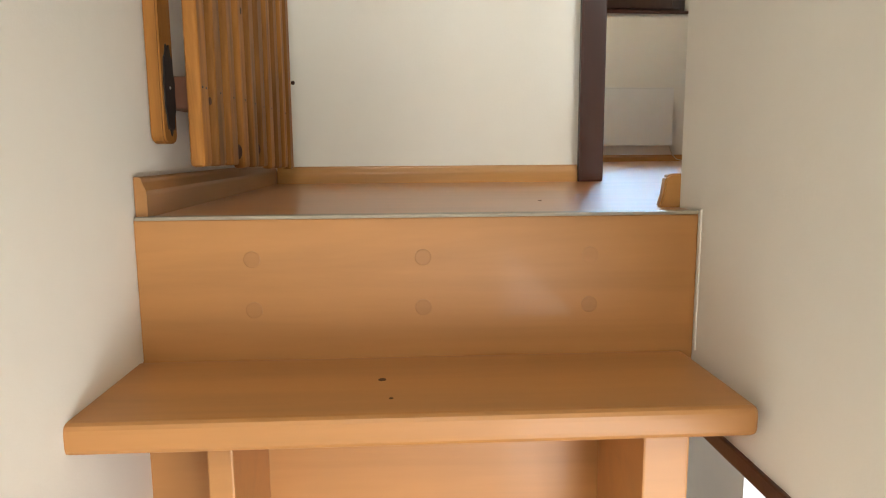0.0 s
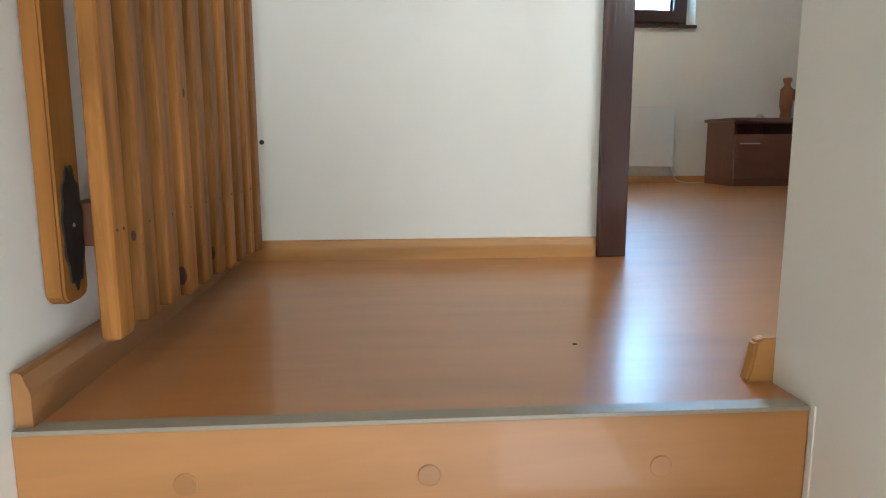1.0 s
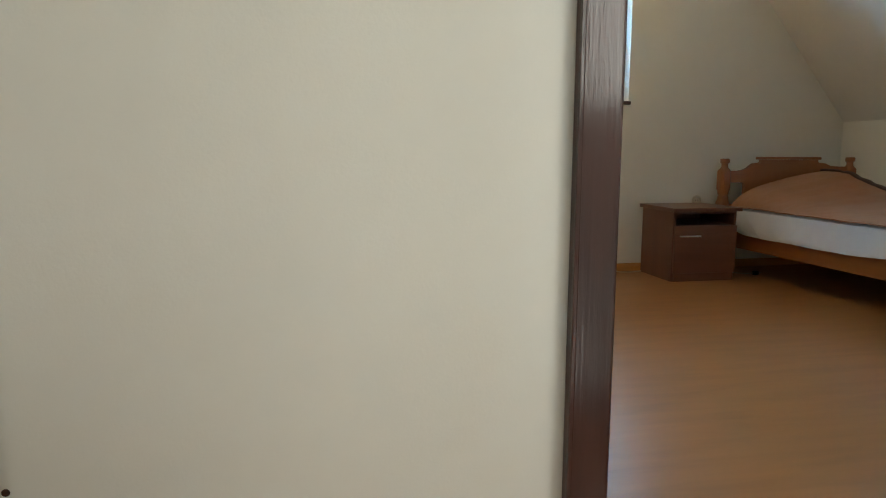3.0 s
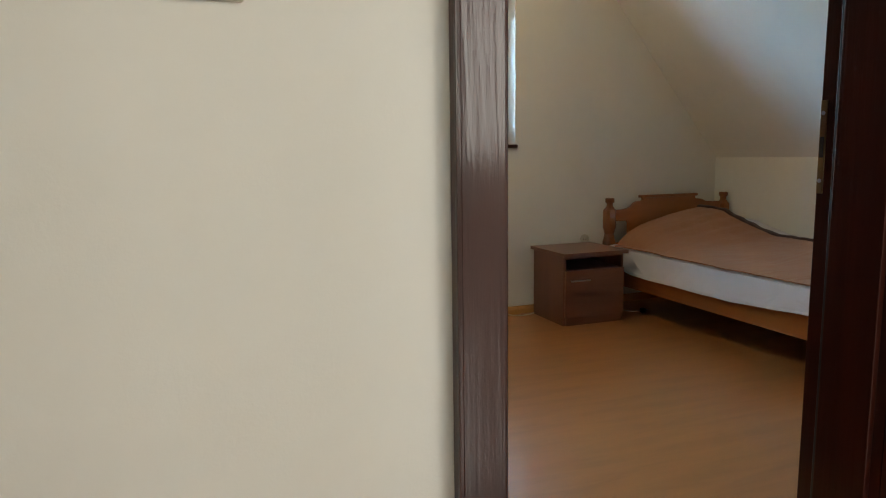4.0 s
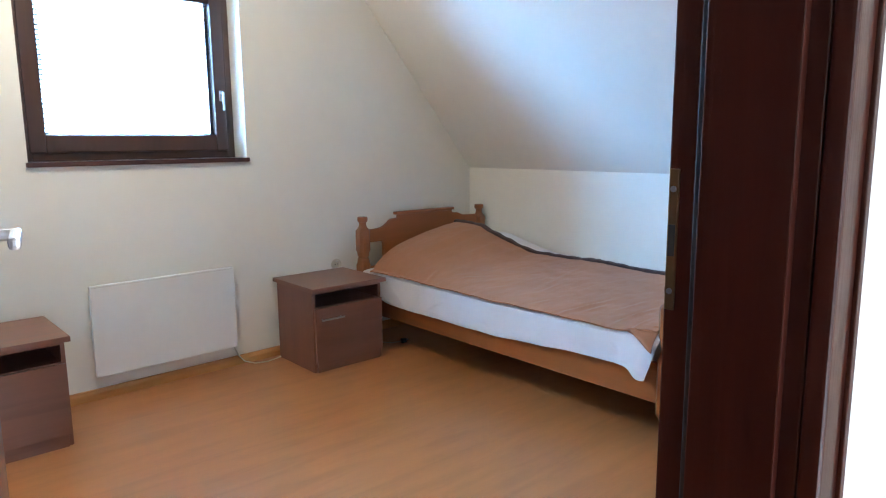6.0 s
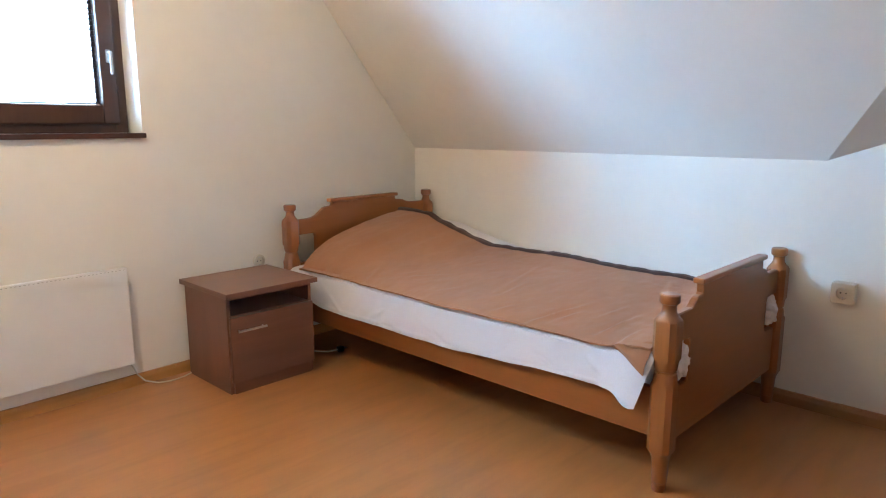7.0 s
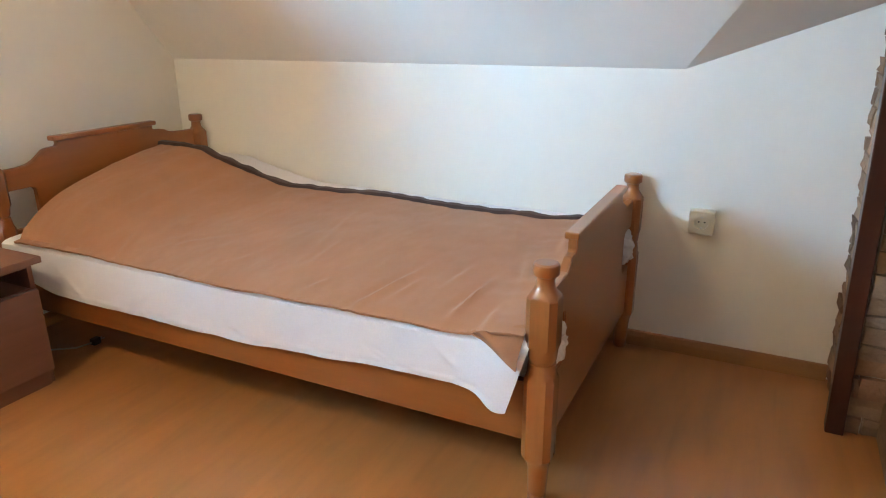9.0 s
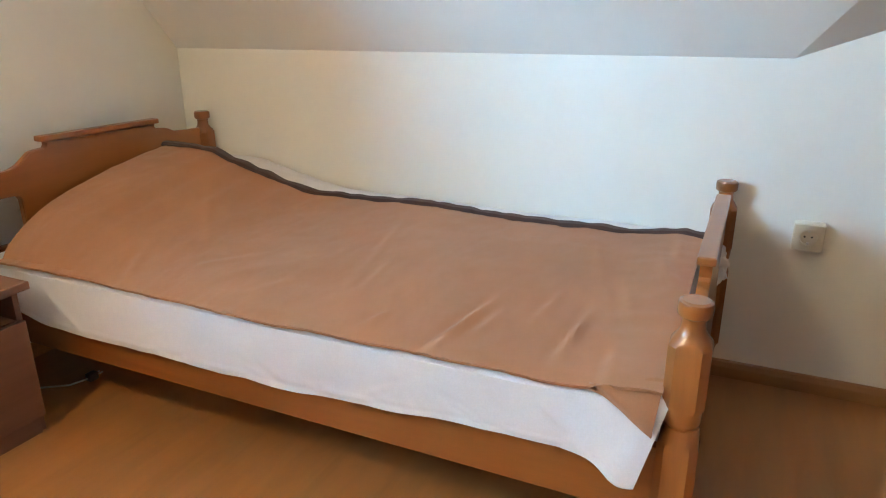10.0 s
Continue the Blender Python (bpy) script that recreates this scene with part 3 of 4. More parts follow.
def slatted_screen():
    s = thing("slatted_screen", 0.0, 0.0, 0.06, "waist-high raw pine slat screen fixed to the wall", "screen")
    me = mesh_of("slat", boxed(-0.011, 0.011, 0, 0.045, 0, 0.812, 0.0065, 3), M_PINE)
    for i in range(10):
        o = new("slat", me)
        o.parent, o.location = s, (0.0742, 0.068 + 0.0864 * i, 0.012 - 0.0028 * i + 0.002 * ((i * 7) % 3))
    for z in (0.106, 0.674):
        part("batten", boxed(-0.0025, 0.0634, 0.152, 0.9, z, z + 0.052, 0.002), M_BATTEN, s, "reddish brown stained batten")
    sm = mesh_of("screw", lathe(bmesh.new(), [(0, 0.0022, 0), (0.001, 0.0018, 0)], n=8), M_HOLE)
    for i in range(10):
        for k in ((0.012, 0.03) if i == 0 else (0.026,)):
            for z in (0.134, 0.7):
                o = new("screw", sm)
                o.parent = s
                o.matrix_local = pose(0.085, 0.068 + 0.0864 * i + k, z - 0.001 * (i % 3), 0, 90, 0)
    for i, z, r, side in ((0, 0.62, 0.006, 1), (1, 0.118, 0.006, 0), (3, 0.035, 0.013, 0), (2, 0.71, 0.007, 1), (3, 0.3, 0.006, 1), (4, 0.5, 0.008, 0), (5, 0.04, 0.01, 0), (6, 0.6, 0.007, 1), (1, 0.5, 0.008, 1)):
        bm = lathe(bmesh.new(), [(0, r, 0), (0.0008, r * 0.8, 0)], n=12)
        bmesh.ops.scale(bm, verts=bm.verts, vec=(1.2, 0.7, 1) if side else (0.55, 1.2, 1))
        o = part("knot", bm, M_KNOT, s)
        y = 0.068 + 0.0864 * i
        o.matrix_local = pose(0.085, y + 0.024, z, 0, 90, 0) if side else pose(0.0742, y + 0.0003, z, 90, 0, 0)
    p = thing("pine_post", 0.0105, -0.004, 0.108, "rounded pine post with a black iron plate on the wall", "post")
    arc = [(0.016 - 0.016 * math.cos(radians(a)), 0.016 - 0.016 * math.sin(radians(a))) for a in (0, 22, 45, 68, 90)]
    side = arc + [(0.06 - u, v) for u, v in reversed(arc)]
    outline = side + [(u, 0.775 - v) for u, v in reversed(side)]
    bm = prism(bmesh.new(), outline, 0.022, lambda u, v, w: (w - 0.0115, 0.09 + u, v))
    rim = [e for e in bm.edges if abs(e.verts[0].co.x - e.verts[1].co.x) < 1e-5]
    bmesh.ops.bevel(bm, geom=rim, offset=0.003, segments=2, affect="EDGES")
    part("post", bm, M_PINE, p)
    # plate with a wavy rim and a screw
    n = 48
    ring = [(0.023 * k * math.cos(2 * math.pi * i / n), 0.068 * k * math.sin(2 * math.pi * i / n)) for i in range(n) for k in (1 + 0.07 * math.sin(2 * math.pi * i / n * 11),)]
    bm = prism(bmesh.new(), ring, 0.0022, lambda u, v, w: (0.0106 + w, 0.121 + u, 0.085 + v))
    o = part("iron_plate", bm, M_BLACK, p, "black iron plate with a wavy rim")
    sc = part("screw", lathe(bmesh.new(), [(0, 0.0026, 0), (0.0009, 0.0024, 0), (0.0014, 0.0015, 0)], n=10), M_METAL, o, "steel screw head")
    sc.matrix_local = pose(0.0127, 0.121, 0.088, 0, 90, 0)


def switch():
    s = thing("light_switch", 0.619, BACK, 1.258, "cream white square light switch on the wall", "switch")
    part("plate", boxed(-0.041, 0.041, -0.012, 0.0, -0.041, 0.041, 0.004, 3), M_PLASTIC, s)
    part("rocker", boxed(-0.028, 0.028, -0.02, -0.012, -0.028, 0.028, 0.003, 3), M_PLASTIC, s)


skirting()
stairs()
slatted_screen()
switch()
k = lathe(bmesh.new(), [(0, 0.006, 0), (0.001, 0.005, 0)], n=12)
nk = tagged(part("nail_head", k, M_KNOT), "small dark nail head in the wall", "nail")
nk.matrix_local = pose(0.072, BACK, 0.29, 90, 0, 0)
k = lathe(bmesh.new(), [(0, 0.004, 0), (0.0008, 0.003, 0)], n=10)
tagged(part("crumb", k, M_KNOT), "tiny dark crumb on the laminate floor", "crumb").location = (0.645, 0.247, 0.0002)


# ---- ceiling lamp out of view, added to cast the bedroom's warm light ----
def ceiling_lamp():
    c = thing("ceiling_lamp", 1.6, 3.15, TOP, "unseen warm bulb in a short white ceiling holder", "lamp")
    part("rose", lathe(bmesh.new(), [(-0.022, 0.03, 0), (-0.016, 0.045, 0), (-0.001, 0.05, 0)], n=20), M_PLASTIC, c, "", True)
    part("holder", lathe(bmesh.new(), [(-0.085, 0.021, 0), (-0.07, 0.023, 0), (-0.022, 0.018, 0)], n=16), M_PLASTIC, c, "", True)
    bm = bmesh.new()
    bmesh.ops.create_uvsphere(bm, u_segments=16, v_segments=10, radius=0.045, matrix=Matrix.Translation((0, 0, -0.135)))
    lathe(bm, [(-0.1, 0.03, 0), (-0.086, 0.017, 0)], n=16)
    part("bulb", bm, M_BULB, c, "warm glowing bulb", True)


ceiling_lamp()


# ---- bedroom furniture ----
def nightstand(x, y, rz):
    n = thing("nightstand", x, y, 0, "walnut laminate nightstand with an open shelf and silver handle", "nightstand", rz, "nightstands")
    for x in (-0.204, 0.204):
        part("side_panel", boxed(x - 0.008, x + 0.008, 0.035, 0.41, 0, 0.428, 0.001), M_NIGHT, n)
    part("back_panel", boxed(-0.196, 0.196, 0.395, 0.408, 0.05, 0.428), M_NIGHT, n)
    part("shelf", boxed(-0.196, 0.196, 0.038, 0.395, 0.327, 0.343), M_NIGHTX, n)
    part("bottom", boxed(-0.196, 0.196, 0.038, 0.395, 0.035, 0.05), M_NIGHTX, n)
    part("front_rail", boxed(-0.196, 0.196, 0.036, 0.052, 0.413, 0.428), M_NIGHTX, n)
    part("top", boxed(-0.228, 0.228, 0.0, 0.428, 0.428, 0.45, 0.003), M_NIGHTX, n)
    d = part("door", boxed(-0.205, 0.209, 0.018, 0.0345, 0.052, 0.34, 0.0015), M_NIGHTX, n)
    h = boxed(-0.182, -0.046, -0.008, 0.0, 0.277, 0.286, 0.002)
    for hx in (-0.17, -0.058):
        cylinder(h, (hx, -0.002, 0.2815), (hx, 0.019, 0.2815), 0.003, 8)
    part("handle", h, M_METAL, d, "slim silver bar handle")
    part("plinth", boxed(-0.195, 0.195, 0.026, 0.038, 0.0, 0.05, 0.001), M_NIGHTX, n)
    return n


ns = nightstand(2.861, 3.635, 0.3)
copy_thing(ns, pose(1.299, 3.55, 0, 0, 0, 1.5))


def radiator():
    r = thing("wall_radiator", 2.045, FAR, 0.118, "flat white electric panel heater on the wall", "radiator")
    r.matrix_world = GABLE @ r.matrix_world
    part("panel", boxed(-0.346, 0.346, -0.06, -0.036, 0, 0.428, 0.004, 3), M_WHITE, r)
    # flat grey strips: the slots' shade is in their colour
    grille = mesh_of("grille_slot", boxed(-0.0035, 0.0035, -0.0605, -0.0595, 0.418, 0.4205), M_RECESS)
    for i in range(44):
        g = new("grille_slot", grille)
        g.parent, g.location = r, (-0.335 + 0.0155 * i, 0, 0)
    for x in (-0.25, 0.25):
        part("bracket", boxed(x - 0.02, x + 0.02, -0.036, 0.0, 0.05, 0.38), M_WHITE, r)
    pts = [(0.33, -0.03, 0.01), (0.35, -0.012, -0.02), (0.368, -0.02, -0.066), (0.395, -0.03, -0.1), (0.44, -0.06, -0.1145), (0.5, -0.082, -0.1145), (0.56, -0.07, -0.1145), (0.625, -0.045, -0.1145)]
    part("power_cord", tube(bmesh.new(), pts, 0.0035), M_PLASTIC, r, "thin white power cord", True)


radiator()
pl = thing("power_plug", 3.32, 3.79, 0, "small dark plug on its cord under the bed", "plug")
part("body", boxed(-0.016, 0.016, -0.013, 0.013, 0.0, 0.026, 0.005, 2), M_SEAL, pl)
for dy in (-0.007, 0.007):
    part("pin", cylinder(bmesh.new(), (0.016, dy, 0.014), (0.034, dy, 0.014), 0.0025, 8), M_METAL, pl)
part("cord", tube(bmesh.new(), [(-0.016, 0, 0.012), (-0.06, 0.03, 0.004), (-0.11, 0.10, 0.004), (-0.17, 0.14, 0.004), (-0.235, 0.2, 0.004)], 0.003), M_RECESS, pl, "", True)


def recess_parts(s, face):
    for dx in (-0.0095, 0.0095):
        bm = lathe(bmesh.new(), [(0, 0.003, 0), (0.0006, 0.003, 0)], n=10)
        part("pin_hole", bm, M_HOLE, s).matrix_local = pose(dx, -face, 0, 90, 0, 0)
    for dz in (-0.0185, 0.0185):
        part("earth_clip", boxed(-0.003, 0.003, -face - 0.009, -face, dz - 0.0025, dz + 0.0025), M_METAL, s)


def socket(x, y, z, rz):
    s = thing("wall_socket", x, y, z, "white surface-mounted power socket with round recess", "socket", rz)
    bm = bmesh.new()
    loops = []
    for z, r, sq in ((0, 0.041, 1), (0.037, 0.041, 1), (0.0415, 0.0385, 1), (0.042, 0.0245, 0), (0.0425, 0.0225, 0), (0.0265, 0.0215, 0)):
        loop = []
        for i in range(32):
            c, k = math.cos(math.pi * i / 16), math.sin(math.pi * i / 16)
            f = 1 + (min(1 / max(abs(c), abs(k)), 1.36) - 1) * sq
            loop.append(bm.verts.new((r * c * f, -z, r * k * f)))
        loops.append(loop)
    for p, q in zip(loops, loops[1:]):
        for i in range(32):
            bm.faces.new((p[i], p[(i + 1) % 32], q[(i + 1) % 32], q[i]))
    bm.faces.new(loops[-1])
    part("box", bm, M_PLASTIC, s)
    recess_parts(s, 0.027)


def round_socket(x, z):
    s = thing("wall_socket", x, FAR, z, "small round white power socket on the wall", "socket")
    s.matrix_world = GABLE @ s.matrix_world
    bm = lathe(bmesh.new(), [(0, 0.034, 0), (0.008, 0.033, 0), (0.012, 0.03, 0), (0.013, 0.0235, 0), (0.0035, 0.021, 0)], n=28)
    part("plate", bm, M_PLASTIC, s, "", True).matrix_local = pose(0, 0, 0, 90, 0, 0)
    recess_parts(s, 0.004)


socket(KNEE, 1.765, 0.503, -90)
round_socket(3.068, 0.463)


# ---- bed ----
def smooth01(t):
    t = min(1, max(0, t))
    return t * t * (3 - 2 * t)


BX, BY, HW, LEN = 3.688, 2.0, 0.480, 2.024


def post(dz):
    """Turned and stop-chamfered post; dz lifts all that stands above the rail."""
    low = [(0, 0.0205, 0), (0.004, 0.0225, 0), (0.026, 0.0235, 0), (0.028, 0.0215, 0), (0.031, 0.0215, 0), (0.033, 0.024, 0), (0.1, 0.0268, 0), (0.112, 0.0285, 0.1), (0.126, 0.0325, 0.35), (0.138, 0.0368, 1)]
    high = [(0.352, 0.0368, 1), (0.364, 0.0355, 0.3), (0.384, 0.0345, 0.05), (0.3925, 0.033, 0), (0.3945, 0.0298, 0), (0.3995, 0.0298, 0), (0.4015, 0.033, 0), (0.41, 0.0345, 0.05), (0.428, 0.0355, 0.3),
            (0.44, 0.0368, 1), (0.556, 0.0368, 1), (0.565, 0.0342, 0.6), (0.573, 0.029, 0.1), (0.584, 0.0225, 0), (0.599, 0.0205, 0), (0.607, 0.0222, 0), (0.611, 0.0285, 0), (0.6145, 0.0302, 0), (0.632, 0.0308, 0), (0.637, 0.0292, 0), (0.64, 0.024, 0)]
    return lathe(bmesh.new(), low + [(z + dz, r, q) for z, r, q in high], n=24)


def end_board(top, slot, slot_z, low, rise=0.0):
    """Shaped end board: the half outline of its top, and a hand slot beside each post."""
    w = HW - 0.03
    s0, (z0, z1) = slot, slot_z
    half = top + [(w, top[-1][1]), (w, z1), (s0 + 0.02, z1), (s0 + 0.006, z1 - 0.005), (s0, z1 - 0.018), (s0, z0 + 0.018), (s0 + 0.006, z0 + 0.005), (s0 + 0.02, z0), (w, z0), (w, low)]
    n = len(top) + 1
    near = [(-x, z) for x, z in reversed(half)]
    far = [(x, z + (rise * smooth01((x - top[3][0]) / 0.1) if i < n else 0)) for i, (x, z) in enumerate(half)]
    pts = far + near
    bm = prism(bmesh.new(), pts, 0.024, lambda u, v, t: (u, t - 0.012, v))
    es = [e for e in bm.edges if abs(e.verts[0].co.y - e.verts[1].co.y) < 1e-6]
    bmesh.ops.bevel(bm, geom=es, offset=0.003, segments=2, affect="EDGES")
    return bm


def bed():
    b = thing("bed", BX, BY, 0, "single bed of lacquered honey pine with turned posts", "bed")
    for y, dz in ((0, 0.0), (LEN, 0.103)):
        for x in (-HW, HW):
            p = part("post", post(dz + (0.012 if x > 0 else 0)), M_BEDZ, b, "", True)
            p.location = (x, y, 0)
    top = [(0.268, 0.634), (0.268, 0.606), (0.273, 0.599), (0.298, 0.596), (0.306, 0.593), (0.332, 0.574), (0.34, 0.57), (0.36, 0.569)]
    f = part("footboard", end_board(top, 0.342, (0.332, 0.474), 0.15), M_BEDX, b)
    part("cap_rail", boxed(-0.284, 0.292, -0.019, 0.019, 0.6345, 0.653, 0.006, 3), M_BEDX, f)
    top = [(0.222, 0.736), (0.222, 0.724), (0.228, 0.717), (0.268, 0.714), (0.282, 0.71), (0.305, 0.692), (0.325, 0.678), (0.35, 0.668), (0.39, 0.663)]
    h = part("headboard", end_board(top, 0.335, (0.44, 0.585), 0.26, 0.028), M_BEDX, b)
    h.location = (0, LEN, 0)
    part("cap_rail", boxed(-0.24, 0.238, -0.02, 0.02, 0.7365, 0.755, 0.006, 3), M_BEDX, h)
    for x in (-HW, HW):
        part("side_rail", boxed(x - 0.012, x + 0.012, 0.03, LEN - 0.03, 0.175, 0.335, 0.004), M_BEDY, b)
    for y in (0.15, 0.6, 1.05, 1.5, 1.9):
        part("bed_slat", boxed(-HW + 0.012, HW - 0.012, y - 0.035, y + 0.035, 0.25, 0.268), M_BEDX, b)


bed()


def lump(x, y, s=1.0):
    return noise.noise(Vector((x * s, y * s, 3.7)))


MT = 0.43                                  # mattress top


EDGE = ((0.0, 0.05), (0.15, 0.05), (1.1, 0.062), (1.33, 0.072), (1.45, 0.098), (1.57, 0.135), (1.66, 0.172), (1.74, 0.207), (1.83, 0.219), (1.94, 0.222), (2.03, 0.2))


def pillow_rise(y):
    """Height of the bedding along the wall side, by distance from the foot."""
    for (a, p), (b, q) in zip(EDGE, EDGE[1:]):
        if y <= b:
            return p + (q - p) * smooth01((y - a) / (b - a)) * 0.5 + (q - p) * 0.5 * (y - a) / (b - a)
    return EDGE[-1][1]


def edge_x(y):
    """Where the blanket ends towards the wall."""
    return 0.345 - 0.05 * (1 - smooth01((y - 0.03) / 0.1)) - 0.13 * smooth01((y - 0.9) / 1.1) + 0.006 * math.sin(y * 9)


def top_z(x, y):
    """Top of the blanket; x from the bed's middle, y from the foot."""
    u = min(1, max(0, (x + 0.49) / (edge_x(y) + 0.49)))
    head = smooth01((y - 1.2) / 0.6)
    side = u ** (0.95 - 0.4 * head)
    z = MT + 0.016 + (pillow_rise(y)) * side
    foot = 1 - smooth01((y - 0.1) / 0.5)
    z += (0.0012 + 0.003 * foot) * (0.5 - abs(lump(x * 1.3 + 2, y * 0.6 - 0.5 * x, 11))) + 0.0011 * lump(x + 1, y * 1.4, 42)
    return z + 0.006 * lump(x, y, 3) + 0.003 * lump(x + 4, y, 9) + 0.0018 * lump(x * 0.6 + 9, y, 24)


def grid_cloth(name, pts, thick, mat, label, category):
    """A thick cloth from a grid of points."""
    bm = bmesh.new()
    rows = [[bm.verts.new(p) for p in r] for r in pts]
    for a, b in zip(rows, rows[1:]):
        for i in range(len(a) - 1):
            bm.faces.new((a[i], a[i + 1], b[i + 1], b[i]))
    bmesh.ops.recalc_face_normals(bm, faces=bm.faces)
    if sum(f.normal.z for f in bm.faces) < 0:
        bmesh.ops.reverse_faces(bm, faces=bm.faces)
    bmesh.ops.solidify(bm, geom=bm.faces[:], thickness=thick)
    return tagged(part(name, bm, mat, None, "", True), label, category)


def pillow_mesh():
    bm = bmesh.new()
    bmesh.ops.create_uvsphere(bm, u_segments=24, v_segments=14, radius=1)
    for v in bm.verts:
        x, y, z = v.co
        k = (abs(x) ** 3 + abs(y) ** 3) ** (1 / 3) / max(1e-6, math.hypot(x, y))
        v.co = (0.0 + 0.28 * x / max(k, 0.8), 1.78 + 0.17 * y / max(k, 0.8), MT + 0.06 + 0.05 * z)
    return bm


def bedding():
    m = boxed(-0.452, 0.445, 0.03, LEN - 0.03, 0.268, MT - 0.006, 0.03, 3)
    o = tagged(part("mattress", m, M_SHEET), "white mattress on the bed frame", "mattress")
    o.location = (BX, BY, 0)
    # sheet: over the top, down the open side outside the rail
    rows = []
    ny, drop = 220, 26
    for j in range(ny + 1):
        y = 0.021 + (LEN - 0.056) * j / ny
        row = []
        hem = 0.303 - 0.036 * smooth01((y - 0.25) / 0.75) + 0.055 * smooth01((y - 1.68) / 0.3) + 0.004 * lump(y, 1, 5) - 0.034 * math.exp(-((y - 0.04) / 0.07) ** 2)
        lift = 0.026 * math.exp(-((y - 0.05) / 0.11) ** 2)
        flare = 0.03 * math.exp(-((y - 0.05) / 0.11) ** 2)
        for i in range(drop + 1):
            t = i / drop
            z = hem + (MT - 0.012 + lift - hem) * t
            fold = 0.006 * lump(y, t * 0.1, 6)
            for cy, ct, sl, ln, am in ((0.42, 0.25, 0.5, 0.06, 0.006), (0.62, 0.35, -0.6, 0.07, 0.005), (0.23, 0.55, 0.9, 0.05, 0.006), (0.95, 0.25, 0.4, 0.09, 0.005), (1.3, 0.45, -0.5, 0.1, 0.005), (1.62, 0.3, 0.6, 0.1, 0.006), (0.75, 0.12, 0.3, 0.06, 0.004)):
                dy, dt = y - cy, (t - ct) * 0.13
                q = dy * sl - dt
                fold += 0.55 * am * math.exp(-((dy + sl * dt) / ln) ** 2 - (q / 0.011) ** 2)
            fold = fold + 0.0016 * math.exp(-((t - 0.1) / 0.035) ** 2) + 0.0025 * lump(y + 0.15 * t, 4, 13) * (1 - t)
            x = -0.508 - 0.010 * (1 - t) - abs(fold) * 1.3 - flare * (1 - t) ** 0.7
            x -= 0.0025 * (1 - t) ** 2 * math.sin(23 * y + 4 * t) * smooth01((1.5 - y) / 0.8)
            row.append((x, y + 0.044 * (1 - t) * math.exp(-((y - 0.021) / 0.1) ** 2), z))
        for x, z in ((-0.5, MT - 0.003), (-0.485, MT), (-0.46, MT + 0.002)):
            row.append((x, y, z + lift))
        for i in range(1, 31):
            x = -0.46 + 0.974 * i / 30
            u = (x - edge_x(y) + 0.1) / 0.1
            z = MT + 0.003 + lift * 0.8 if u < 0 else top_z(min(x, edge_x(y) - 0.001), y) - 0.016 - 0.02 * (1 - u if u < 1 else 0)
            fall = smooth01((x - edge_x(y) - 0.01) / 0.13) * 0.38
            z = z + (MT + 0.03 - z) * fall + 0.004 * lump(x, y, 7)
            row.append((x, y, z))
        rows.append(row)
    s = grid_cloth("bed_sheet", rows, 0.002, M_SHEET, "white cotton sheet hanging over the bed side", "sheet")
    s.location = (BX, BY, 0)
    for sx in (-1, 1):
        bm = bmesh.new()
        bmesh.ops.create_uvsphere(bm, u_segments=28, v_segments=20, radius=1)
        for v in bm.verts:
            c = v.co.copy()
            k = 1 + 0.3 * lump(c.x * 2 + sx, c.z * 3, 2) + 0.12 * math.sin(9 * c.z + 3 * c.x)
            v.co = (sx * 0.4 + 0.034 * c.x * k, -0.004 + 0.03 * c.y * k, 0.408 + 0.056 * c.z * k)
        t = tagged(part("tucked_sheet", bm, M_SHEET, None, "", True), "white sheet end tucked through the footboard gap", "sheet")
        t.location = (BX, BY, 0.0)
    tagged(part("pillow", pillow_mesh(), M_SHEET, None, "", True), "white pillow under the blanket at the headboard", "pillow").location = (BX, BY, 0)
    # blanket
    rows = []
    for j in range(261):
        v = j / 260
        row = []
        for i in range(61):
            u = i / 60
            y = 0.035 + (LEN - 0.1 - 0.055 * (1 - smooth01(u / 0.45))) * v
            x0 = -0.519 + 0.006 * math.sin(y * 5) + 0.006 * lump(y, 2, 8)
            x1 = edge_x(y)
            x = x0 + (x1 - x0) * u
            z = top_z(x, y)
            z -= 0.006 * (1 - smooth01((x + 0.525) / 0.05))
            z += 0.03 * math.exp(-((y - 0.05) / 0.11) ** 2)
            # creases near the foot
            for cx, cy, an, ln, am in ((-0.34, 0.241, -0.07, 0.1, 0.011), (-0.357, 0.485, -0.19, 0.12, 0.009), (-0.35, 0.433, -0.15, 0.05, 0.006), (-0.45, 0.14, 0.1, 0.07, 0.008), (-0.15, 0.16, 0.25, 0.12, 0.006), (-0.22, 0.33, -0.1, 0.07, 0.005), (0.05, 0.11, 0.15, 0.1, 0.005), (-0.42, 1.45, 0.5, 0.08, 0.004), (-0.3, 1.25, -0.75, 0.12, 0.002), (-0.1, 1.48, 0.7, 0.14, 0.002), (0.05, 0.9, 0.2, 0.2, 0.0025), (-0.2, 0.8, 0.1, 0.08, 0.0025), (-0.42, 0.68, -0.3, 0.04, 0.004), (-0.36, 1.02, -0.5, 0.05, 0.002), (0.15, 0.3, 0.3, 0.1, 0.004), (0.2, 0.09, 0.1, 0.08, 0.006), (-0.05, 0.075, 0.2, 0.07, 0.007)):
                dx, dy = x - cx, y - cy
                p, q = dx * math.cos(an) + dy * math.sin(an), -dx * math.sin(an) + dy * math.cos(an)
                z += am * math.exp(-(p / ln) ** 2) * math.exp(-(q / 0.013) ** 2) - 0.6 * am * math.exp(-(p / ln) ** 2) * math.exp(-((q - 0.022) / 0.014) ** 2)
            row.append((x, y, z))
        rows.append(row)
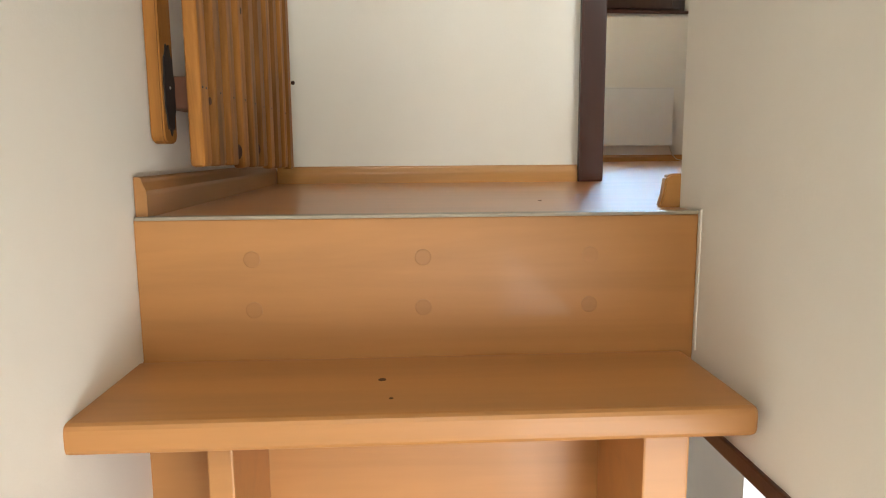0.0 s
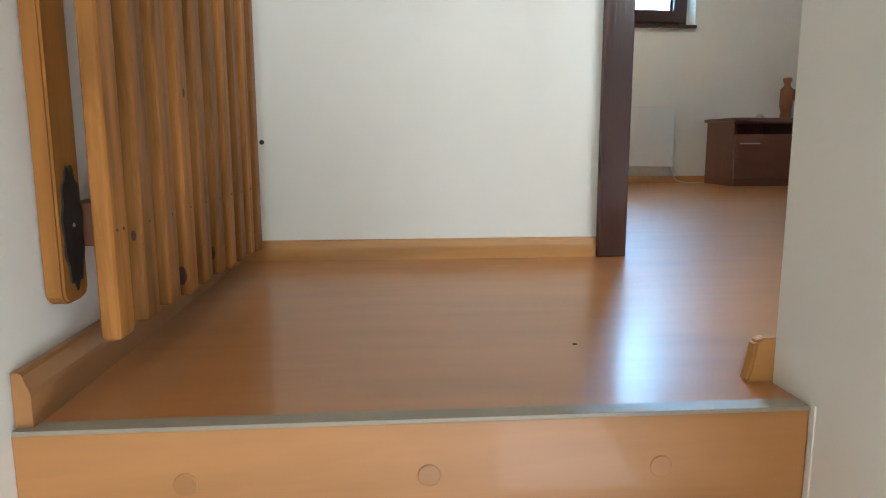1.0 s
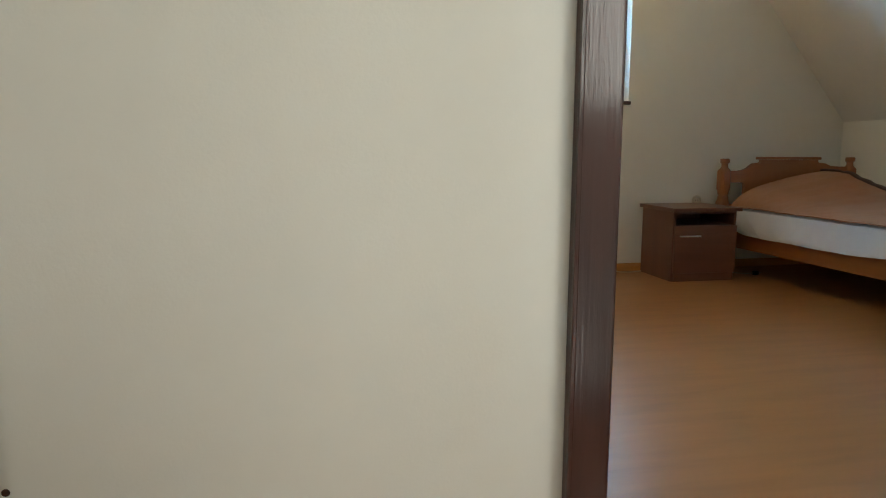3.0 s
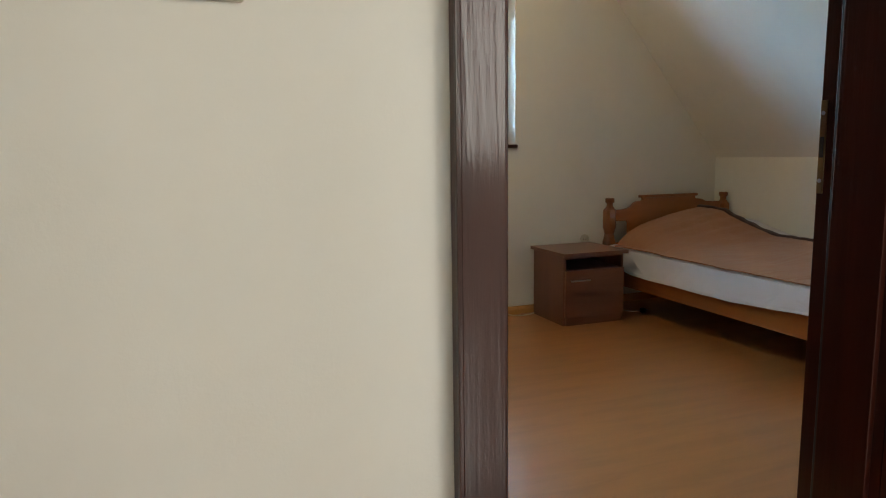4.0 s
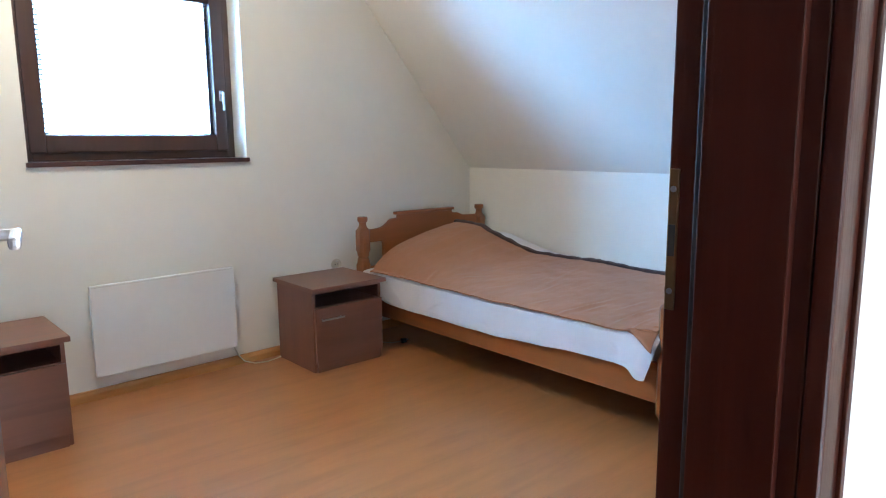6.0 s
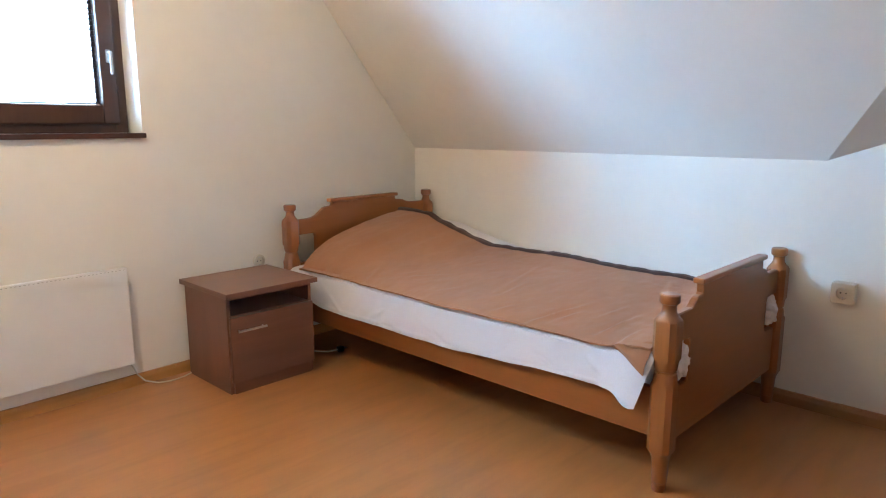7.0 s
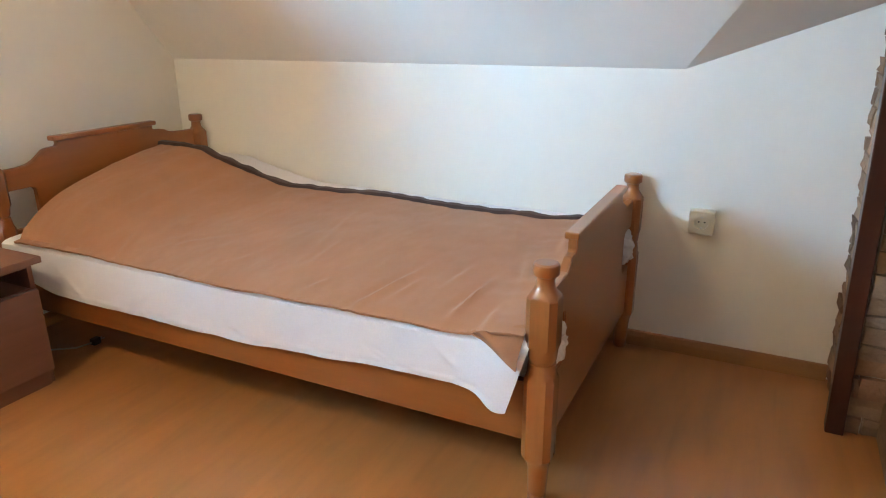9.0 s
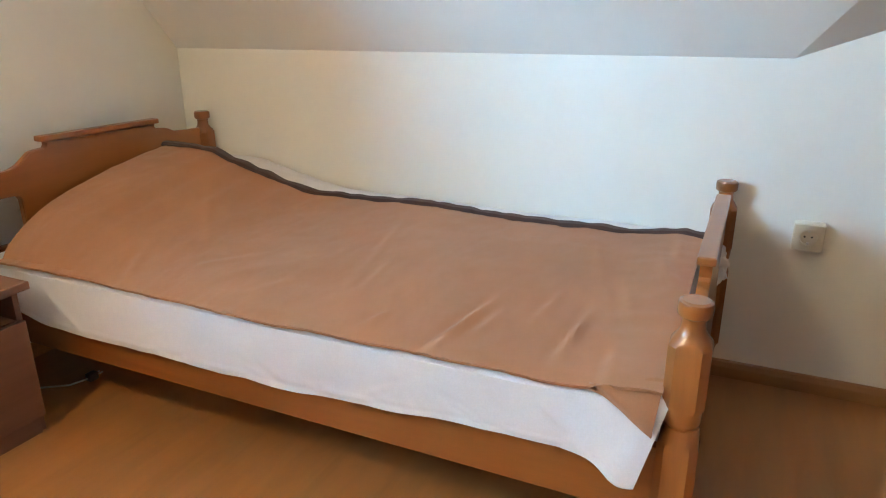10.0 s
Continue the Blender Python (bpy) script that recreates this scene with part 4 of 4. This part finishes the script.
    b = grid_cloth("blanket", rows, 0.007, M_BLANKET, "light brown fleece blanket with a dark brown edge", "blanket")
    b.location = (BX, BY, 0)
    bm = bmesh.new()
    a, c, d = Vector((-0.522, 0.165, MT + 0.02)), Vector((-0.536, 0.044, MT - 0.046)), Vector((-0.49, 0.036, MT + 0.048))
    n = 10
    grid = []
    for i in range(n + 1):
        row = []
        for k in range(n + 1):
            u, v = i / n, k / n
            p = a * (1 - u) + (c * (1 - v) + d * v) * u
            p = p + Vector((-0.016 * math.sin(math.pi * v) * u + 0.006 * math.sin(5 * u + 4 * v), 0, 0.006 * math.sin(3 * math.pi * u) * v))
            row.append(bm.verts.new(p))
        grid.append(row)
    for i in range(n):
        for k in range(n):
            vs = [grid[i][k], grid[i + 1][k], grid[i + 1][k + 1], grid[i][k + 1]]
            bm.faces.new(vs)
    bmesh.ops.remove_doubles(bm, verts=bm.verts, dist=0.0003)
    bmesh.ops.recalc_face_normals(bm, faces=bm.faces)
    bmesh.ops.solidify(bm, geom=bm.faces[:], thickness=0.006)
    part("folded_corner", bm, M_BLANKET, b, "", True)
    part("label_tag", boxed(edge_x(0.1) - 0.05, edge_x(0.1) - 0.025, 0.075, 0.115, top_z(0.28, 0.1) + 0.004, top_z(0.28, 0.1) + 0.008, 0.001), M_HEM, b, "small dark sewn label")
    bm = bmesh.new()
    edge = [Vector(r[-1]) for r in rows]
    n = 8
    loops = []
    for i, p in enumerate(edge):
        r = 0.0165 + 0.005 * lump(p.y * 3, 5, 6) + 0.0035 * lump(p.y, 8, 22)
        p = p + Vector((0.006 * lump(p.y, 2, 9), 0, 0.004 * lump(p.y, 6, 14)))
        loops.append([bm.verts.new(p + Vector((1.3 * r * math.cos(2 * math.pi * k / n), 0, r * 0.8 * math.sin(2 * math.pi * k / n)))) for k in range(n)])
    for a, c in zip(loops, loops[1:]):
        for k in range(n):
            bm.faces.new((a[k], a[(k + 1) % n], c[(k + 1) % n], c[k]))
    bm.faces.new(loops[0])
    bm.faces.new(loops[-1])
    bmesh.ops.recalc_face_normals(bm, faces=bm.faces)
    part("hem", bm, M_HEM, b, "dark brown folded blanket edge", True)


bedding()


# ---- stone-clad wall with a timber upright ----
def stone_wall():
    bm = boxed(3.895, KNEE, ROOM, 1.292, 0, 1.23)
    box(bm, 3.895, 4.02, ROOM + 0.002, 1.29, 1.23, 1.4)
    w = structure("wall_stone", bm, M_MORTAR, "wall pier clad in rough split stone", "wall")
    # unseen flatter cladding from pier to door casing, added to cut bounced light
    bm = boxed(D1 + 0.09, 3.893, ROOM + 0.001, ROOM + 0.022, 0.001, TOP - 0.001)
    structure("wall_stone_side", bm, M_STONE, "unseen dark stone lining, added to cut bounced light", "wall")
    rng = random.Random(4)

    def rough_stone(x0, x1, y0, y1, z0, z1, axis, front):
        bm = boxed(x0, x1, y0, y1, z0, z1)
        bmesh.ops.subdivide_edges(bm, edges=bm.edges[:], cuts=1, use_grid_fill=True)
        for v in bm.verts:
            if abs(v.co[axis] - front) < 0.004:
                v.co += Vector((rng.uniform(-0.005, 0.005), rng.uniform(-0.006, 0.003), rng.uniform(-0.003, 0.003)))
        part("stone", bm, M_STONE, w)
    # room face
    z = 0.003
    while z < 1.36:
        h = rng.choice((0.032, 0.042, 0.05, 0.06))
        x = 3.912
        while x < KNEE - 0.02:
            x1 = min(x + rng.uniform(0.07, 0.2), KNEE - 0.003)
            if z + h < 1.23 + 0.8 * (KNEE - x1):
                f = rng.uniform(1.312, 1.324) + 0.022 * z
                rough_stone(x, x1 - 0.004, 1.288, f, z, z + h - 0.004, 1, f)
            x = x1
        z += h
    # side face towards the doorway
    z = 0.004
    while z < 1.38:
        h = rng.choice((0.034, 0.045, 0.055, 0.065))
        y = ROOM + 0.003
        while y < 1.285:
            y1 = min(y + rng.uniform(0.06, 0.13), 1.292)
            f = rng.uniform(3.866, 3.886)
            if y1 - y > 0.015:
                rough_stone(f, 3.9, y, y1 - 0.004, z, z + h - 0.004, 0, f)
            y = y1
        z += h
    t = thing("timber_upright", 3.858, 1.262, 0, "dark-stained timber upright on the stone wall", "timber")
    bm = boxed(0.0, 0.048, 0.024, 0.073, 0.0, 1.39, 0.004)
    for v in bm.verts:
        v.co.y += 0.022 * v.co.z
    part("board", bm, M_DARK, t)


stone_wall()


# ---- floor boards ----
def planks():
    cache = {}

    def lay(x0, x1, y0, y1):
        if x1 - x0 < 0.02:
            return
        key = (round(x1 - x0, 5), round(y1 - y0, 5))
        if key not in cache:
            bm = boxed(0, key[0], 0, key[1], -0.008, 0.0)
            cache[key] = mesh_of("plank", bm, M_FLOOR)
        o = new("plank", cache[key])
        o.parent, o.location = floor_ob, (x0, y0, 0)

    def fill(x0, x1, y0, y1, step):
        y, k = y0, 0
        while y < y1 - 0.005:
            yy = min(y + step, y1)
            x = x0 - (0.0, 0.43, 0.86, 0.2, 0.65)[k % 5]
            while x < x1:
                lay(max(x, x0), min(x + 1.29, x1), y, yy)
                x += 1.29
            y, k = yy, k + 1
    fill(-0.05, KNEE, ROOM, FAR, 0.0975)
    fill(D0 - 0.001, D1 + 0.001, BACK, ROOM, 0.085)
    fill(-0.012, 2.6, 0.076, BACK, 0.0975)
    fill(-0.012, 0.841, 0.0225, 0.076, 0.06)


planks()
